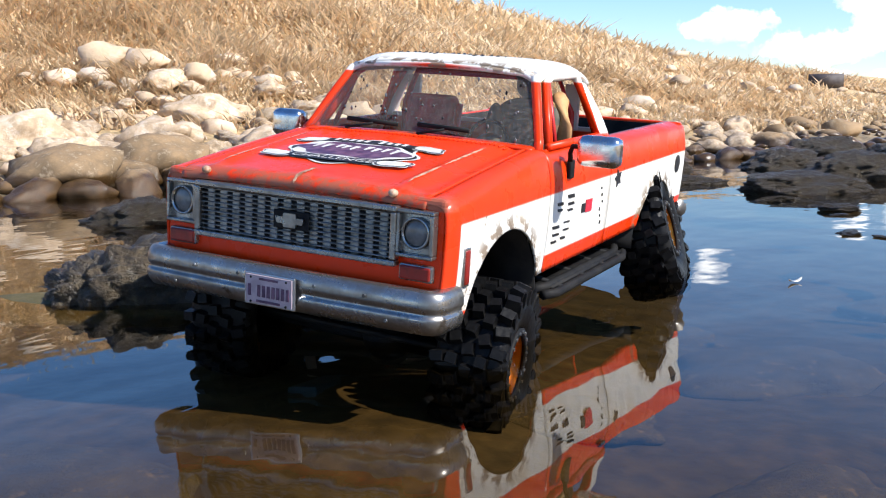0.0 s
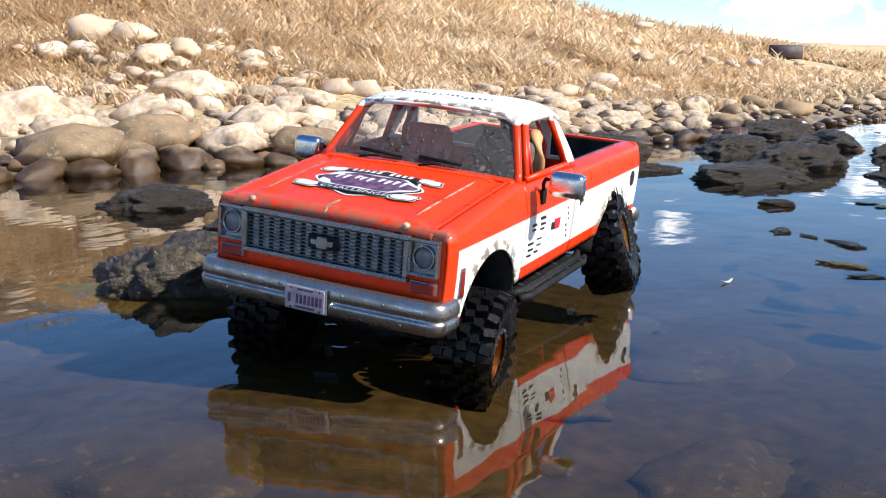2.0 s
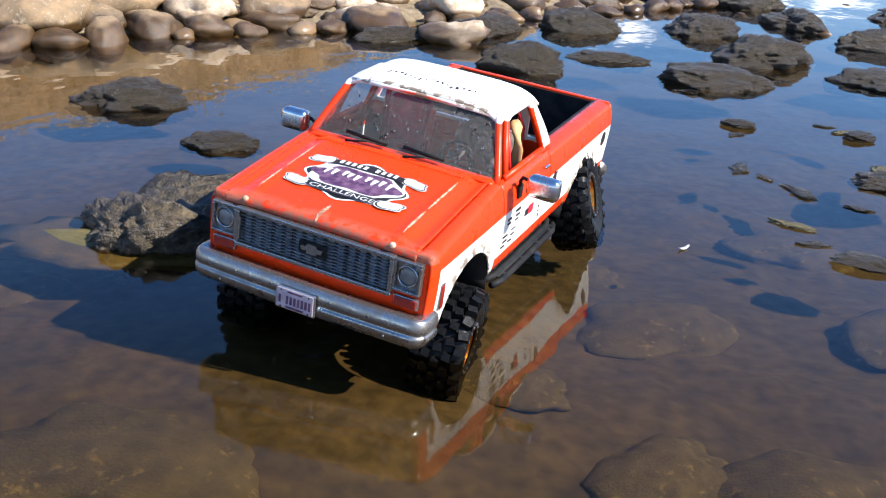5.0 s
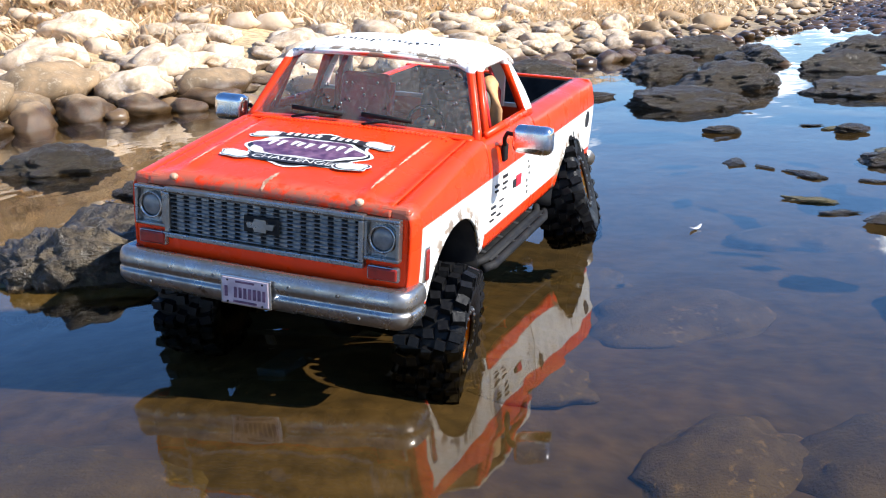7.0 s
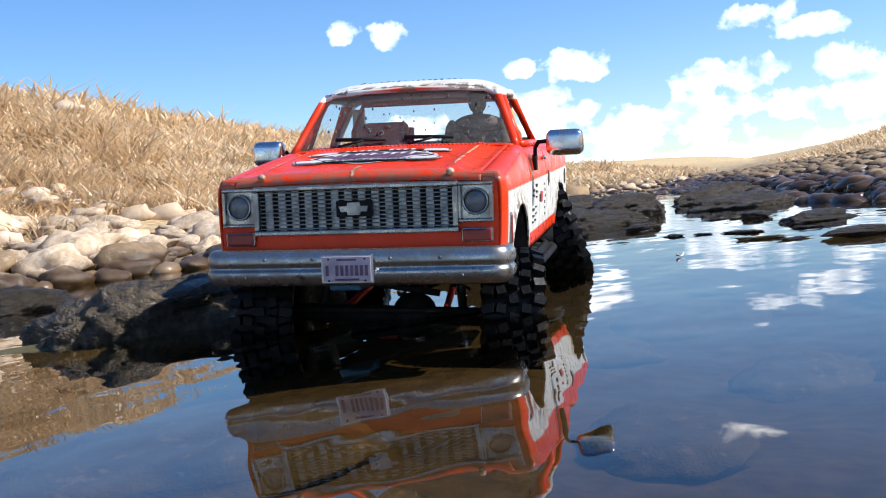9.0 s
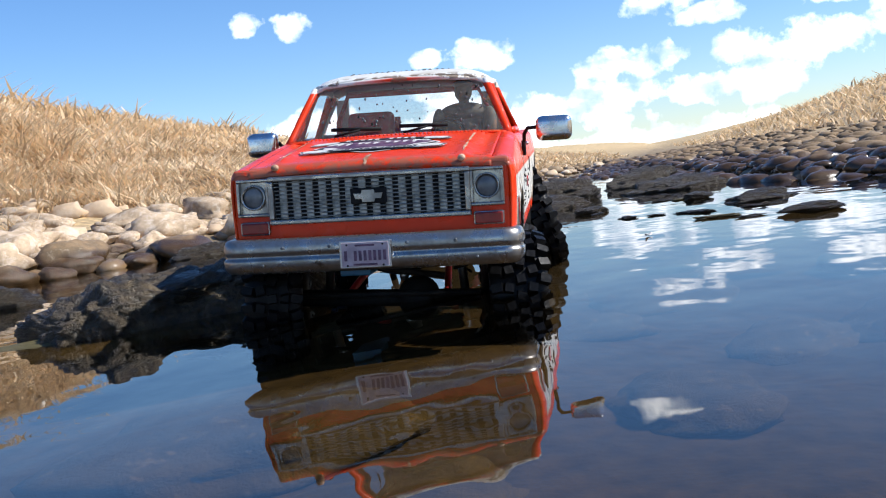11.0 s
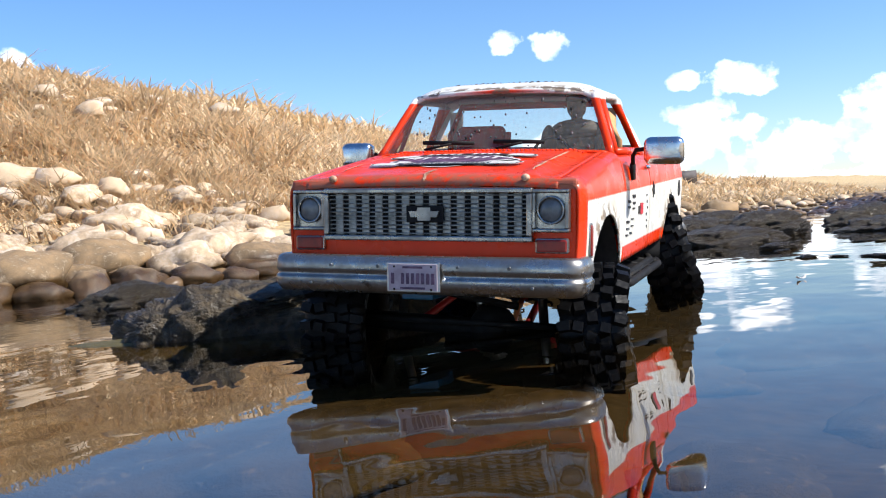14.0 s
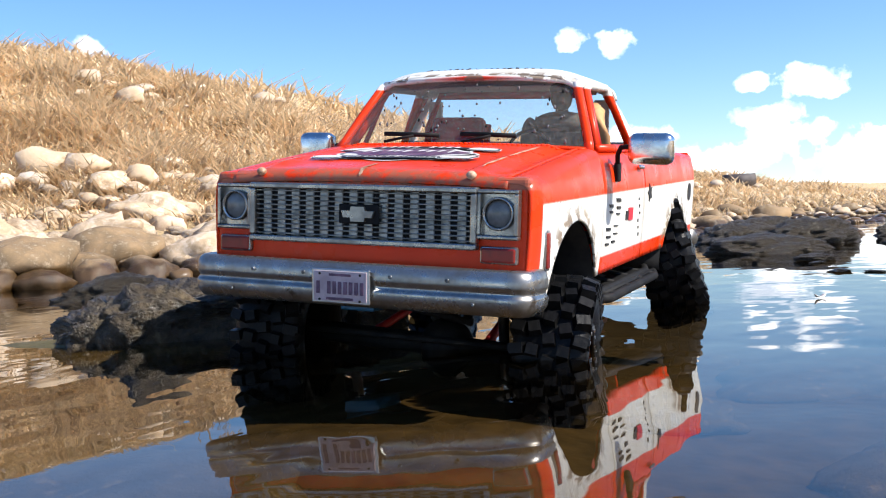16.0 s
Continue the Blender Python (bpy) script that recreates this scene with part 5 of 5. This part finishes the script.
def rim_meshes(R, W, side=1):
    dish = bmesh.new()
    n = 40
    prof = ((0.42, 1.0), (0.34, 0.93), (0.10, 0.86), (0.10, 0.30), (0.26, 0.26), (0.26, 0.0))
    rings = [[dish.verts.new((side * w * W, math.cos(2 * math.pi * k / n) * r * R, math.sin(2 * math.pi * k / n) * r * R)) for k in range(n)] for w, r in prof[:-1]]
    c = dish.verts.new((side * prof[-1][0] * W, 0, 0))
    for A, B in zip(rings, rings[1:]):
        for k in range(n):
            dish.faces.new((A[k], A[(k + 1) % n], B[(k + 1) % n], B[k]))
    for k in range(n):
        dish.faces.new((rings[-1][k], rings[-1][(k + 1) % n], c))
    for k in range(6):
        a = 2 * math.pi * k / 6
        bmesh.ops.create_cube(dish, size=1, matrix=Matrix.Rotation(a, 4, "X") @ Matrix.Translation((side * W * 0.16, 0, R * 0.58)) @ Matrix.Diagonal((0.008, 0.0052, R * 0.62, 1)))
    bmesh.ops.recalc_face_normals(dish, faces=dish.faces)
    ring = bmesh.new()
    disc(ring, (side * W * 0.40, 0, 0), (side, 0, 0), R * 0.94, R * 1.16, W * 0.055, 40)
    return dish, ring


LUG_OUT = lug_mesh("tread_block", 0.0092, 0.0080, 0.0085)
LUG_IN = lug_mesh("tread_block", 0.0074, 0.0080, 0.0080)
LUG_SIDE = lug_mesh("side_block", 0.0036, 0.0050, 0.0090)
bolt_bm = bmesh.new()
disc(bolt_bm, (0, 0, -0.0006), (0, 0, 1), 0.0001, 0.0011, 0.0012, 8)
BOLT = bpy.data.meshes.new("ring_bolt")
bolt_bm.to_mesh(BOLT)
bolt_bm.free()
BOLT.materials.append(M_STEEL)


def build_wheel(m, side, R, W=0.043, Q=0.0208):
    hub = new("wheel")
    hub.parent = truck
    hub.matrix_local = m
    part("tyre", tyre_mesh(R, W), M_RUBBER, hub, "wet black knobbly tyre")
    dish, ring = rim_meshes(Q, W, side)
    part("rim", dish, M_GOLD, hub, "gold wheel rim")
    part("clamp_ring", ring, M_DARK, hub, "dark clamp ring with bright bolts")

    def stud(name, me, mat):
        o = new(name, me)
        o.parent = hub
        o.matrix_local = mat

    for k in range(18):
        stud("ring_bolt", BOLT, Matrix.Rotation(2 * math.pi * k / 18, 4, "X") @ Matrix.Translation((side * W * 0.46, 0, Q * 1.05)) @ Matrix.Rotation(radians(90 * side), 4, "Y"))
    n = 24
    for k in range(n):
        for sd, x, off, me in ((1, 0.385, 0.0, LUG_OUT), (-1, -0.385, 0.5, LUG_OUT), (1, 0.20, 0.5, LUG_IN), (-1, 0.0, 0.0, LUG_IN), (1, -0.20, 0.5, LUG_IN)):
            a = 2 * math.pi * (k + off) / n
            tilt = 17 * sd if me is LUG_OUT else 0
            stud("tread_block", me, Matrix.Rotation(a, 4, "X") @ Matrix.Translation((x * W, 0, R * 0.957 - (0.0012 if tilt else 0))) @ Matrix.Rotation(radians(13 * sd * (1 if k % 2 else -0.6)), 4, "Z") @ Matrix.Rotation(radians(tilt), 4, "Y"))
        for sd, off in ((1, 0.0), (-1, 0.5)):
            a = 2 * math.pi * (k + off) / n
            stud("side_block", LUG_SIDE, Matrix.Rotation(a, 4, "X") @ Matrix.Translation((sd * W * 0.475, 0, R * (0.865 if k % 2 else 0.89))) @ Matrix.Rotation(radians(8 * sd), 4, "Y"))
    return hub


REAR_ROLL = -19
axle_f = pose(0, 0.0757, 0.0660, 0, 2, 0)
axle_r = pose(0, 0.3640, 0.0710, 0, REAR_ROLL, 10)
for s in (1, -1):
    build_wheel(axle_f @ pose(s * 0.0890, 0, 0, 7 * s, 0, 10), s, 0.0475, 0.042, 0.0195)
    build_wheel(axle_r @ pose(s * 0.0970, 0, 0, 31 * s, 0, 0), s, 0.0545, 0.044)

# running gear
for nm, m in (("front_axle", axle_f), ("rear_axle", axle_r)):
    b = bmesh.new()
    tube(b, [m @ Vector((-0.075, 0, 0)), m @ Vector((0.075, 0, 0))], 0.0065, 12)
    b2 = m @ Vector((0.018, 0.004, 0))
    bmesh.ops.create_icosphere(b, subdivisions=3, radius=0.0165, matrix=Matrix.Translation(b2))
    ax = part(nm, b, M_DARK, truck)
    y = m.translation.y
    for s in (1, -1):
        base = m @ Vector((s * 0.052, 0.012, 0.004))
        top = Vector((s * 0.047, y + 0.016, 0.135))
        tube_part("shock_body", [base, base.lerp(top, 0.9)], 0.0034, M_STEEL, ax)
        b = bmesh.new()
        pts = []
        for i in range(85):
            t = i / 84
            p = base.lerp(top, 0.2 + 0.7 * t)
            a = t * 7 * 2 * math.pi
            pts.append(p + Vector((math.cos(a) * 0.0062, math.sin(a) * 0.0062, 0)))
        tube(b, pts, 0.0010, 5)
        part("spring", b, M_DARK, ax)
        tube_part("link", [m @ Vector((s * 0.040, 0.0, -0.004)), Vector((s * 0.030, y + (0.11 if y < 0.2 else -0.11), 0.088))], 0.0028, M_RED, ax, label="red suspension link")
tube_part("steering_link", [(-0.066, 0.060, 0.072), (0.066, 0.060, 0.070)], 0.0020, M_DARK)
tube_part("track_bar", [(-0.045, 0.064, 0.096), (0.040, 0.066, 0.082)], 0.0024, M_DARK)
for s in (1, -1):
    box_part("chassis_rail", (s * 0.034, 0.215, 0.110), (0.007, 0.42, 0.014), M_DARK, bevel=0.001)
box_part("gearbox", (0, 0.205, 0.100), (0.046, 0.080, 0.026), M_DARK, bevel=0.003)
box_part("servo", (-0.020, 0.055, 0.098), (0.022, 0.040, 0.020), M_BLUE, bevel=0.001, label="small blue steering servo")
tube_part("drive_shaft", [(0.006, 0.09, 0.080), (0.0, 0.17, 0.098)], 0.0036, M_STEEL)
tube_part("drive_shaft", [(0.006, 0.355, 0.080), (0.0, 0.24, 0.098)], 0.0036, M_STEEL)
# two black sheets added to give the deep shade under the body
box_part("underbody_shade_sheet", (0, 0.215, 0.0945), (0.118, 0.36, 0.004), M_DARK, bevel=0.001, label="black sheet added to darken the truck's underside")
box_part("nose_shade_sheet", (0, 0.020, 0.0985), (0.070, 0.030, 0.003), M_DARK, bevel=0.001)
box_part("engine_block", (0, 0.080, 0.140), (0.080, 0.060, 0.036), M_DARK, bevel=0.003)

# cabin
box_part("cab_floor", (0, 0.190, 0.1280), (0.170, 0.112, 0.004), M_DARK, bevel=0)
box_part("firewall", (0, 0.132, 0.152), (0.166, 0.003, 0.064), M_DARK, bevel=0)
box_part("dashboard", (0, 0.147, 0.1755), (0.160, 0.020, 0.018), M_DARK, bevel=0.004, seg=3)
b = bmesh.new()
box(b, (-0.036, 0.2170, 0.1790), (0.041, 0.012, 0.066), 0.005, 3, (-10, 0, 0))
box(b, (-0.036, 0.1960, 0.1440), (0.042, 0.048, 0.014), 0.005, 3)
part("seat", b, M_SEAT, truck, "dark red bucket seat")
b = bmesh.new()
box(b, (0.037, 0.2270, 0.1740), (0.041, 0.010, 0.056), 0.005, 3, (-10, 0, 0))
box(b, (0.037, 0.2000, 0.1440), (0.042, 0.048, 0.014), 0.005, 3)
part("seat", b, M_SEAT, truck, "dark red bucket seat")
tube_part("roll_hoop", [(-0.070, 0.236, 0.132), (-0.068, 0.236, 0.205), (-0.058, 0.235, 0.2285), (0.058, 0.235, 0.2285), (0.068, 0.236, 0.205), (0.070, 0.236, 0.132)], 0.0028, M_RED, n=8, label="red roll hoop")
# added red bar that stands in for the seat's inner edge
tube_part("seat_edge_bar", [(-0.013, 0.208, 0.140), (-0.012, 0.218, 0.2060)], 0.0026, M_RED)
b = bmesh.new()
pts = [Vector((0.037 + 0.0145 * math.cos(a), 0.1655 + 0.004 * math.sin(a), 0.1845 + 0.0145 * math.sin(a))) for a in [2 * math.pi * i / 24 for i in range(25)]]
tube(b, pts, 0.0014, 6)
tube(b, [(0.024, 0.166, 0.184), (0.050, 0.166, 0.184)], 0.0012, 6)
tube(b, [(0.037, 0.166, 0.184), (0.037, 0.150, 0.176)], 0.0018, 6)
part("steering_wheel", b, M_DARK, truck)

doll_bm = bmesh.new()
for c, q in (((0.038, 0.208, 0.186), (0.019, 0.012, 0.026)), ((0.038, 0.206, 0.2045), (0.021, 0.011, 0.009)), ((0.038, 0.2045, 0.2225), (0.0075, 0.0085, 0.0095)), ((0.038, 0.206, 0.2135), (0.0045, 0.0045, 0.006)),
             ((0.060, 0.200, 0.193), (0.0065, 0.0065, 0.016)), ((0.017, 0.200, 0.193), (0.0065, 0.0065, 0.016)), ((0.058, 0.184, 0.183), (0.0055, 0.016, 0.0055)), ((0.020, 0.184, 0.183), (0.0055, 0.016, 0.0055)),
             ((0.030, 0.185, 0.160), (0.008, 0.026, 0.008)), ((0.047, 0.185, 0.160), (0.008, 0.026, 0.008)), ((0.038, 0.2045, 0.2285), (0.0085, 0.0095, 0.0045))):
    bmesh.ops.create_icosphere(doll_bm, subdivisions=3, radius=1.0, matrix=Matrix.LocRotScale(c, None, q))
doll = mesh_object("driver_doll", doll_bm, M_DOLL)
doll.matrix_world = TRUCK @ Matrix.Translation((0.010, -0.002, 0.001))
tagged(doll, "small plain doll in drab clothes sitting at the wheel", "doll")
b = bmesh.new()
tube(b, [(0.080, 0.196, 0.176), (0.079, 0.199, 0.196), (0.074, 0.203, 0.2135), (0.070, 0.206, 0.2165)], 0.0055, 10, 0.8)
strap = part("strap", b, M_SAND, truck, "tan cloth strap by the window")
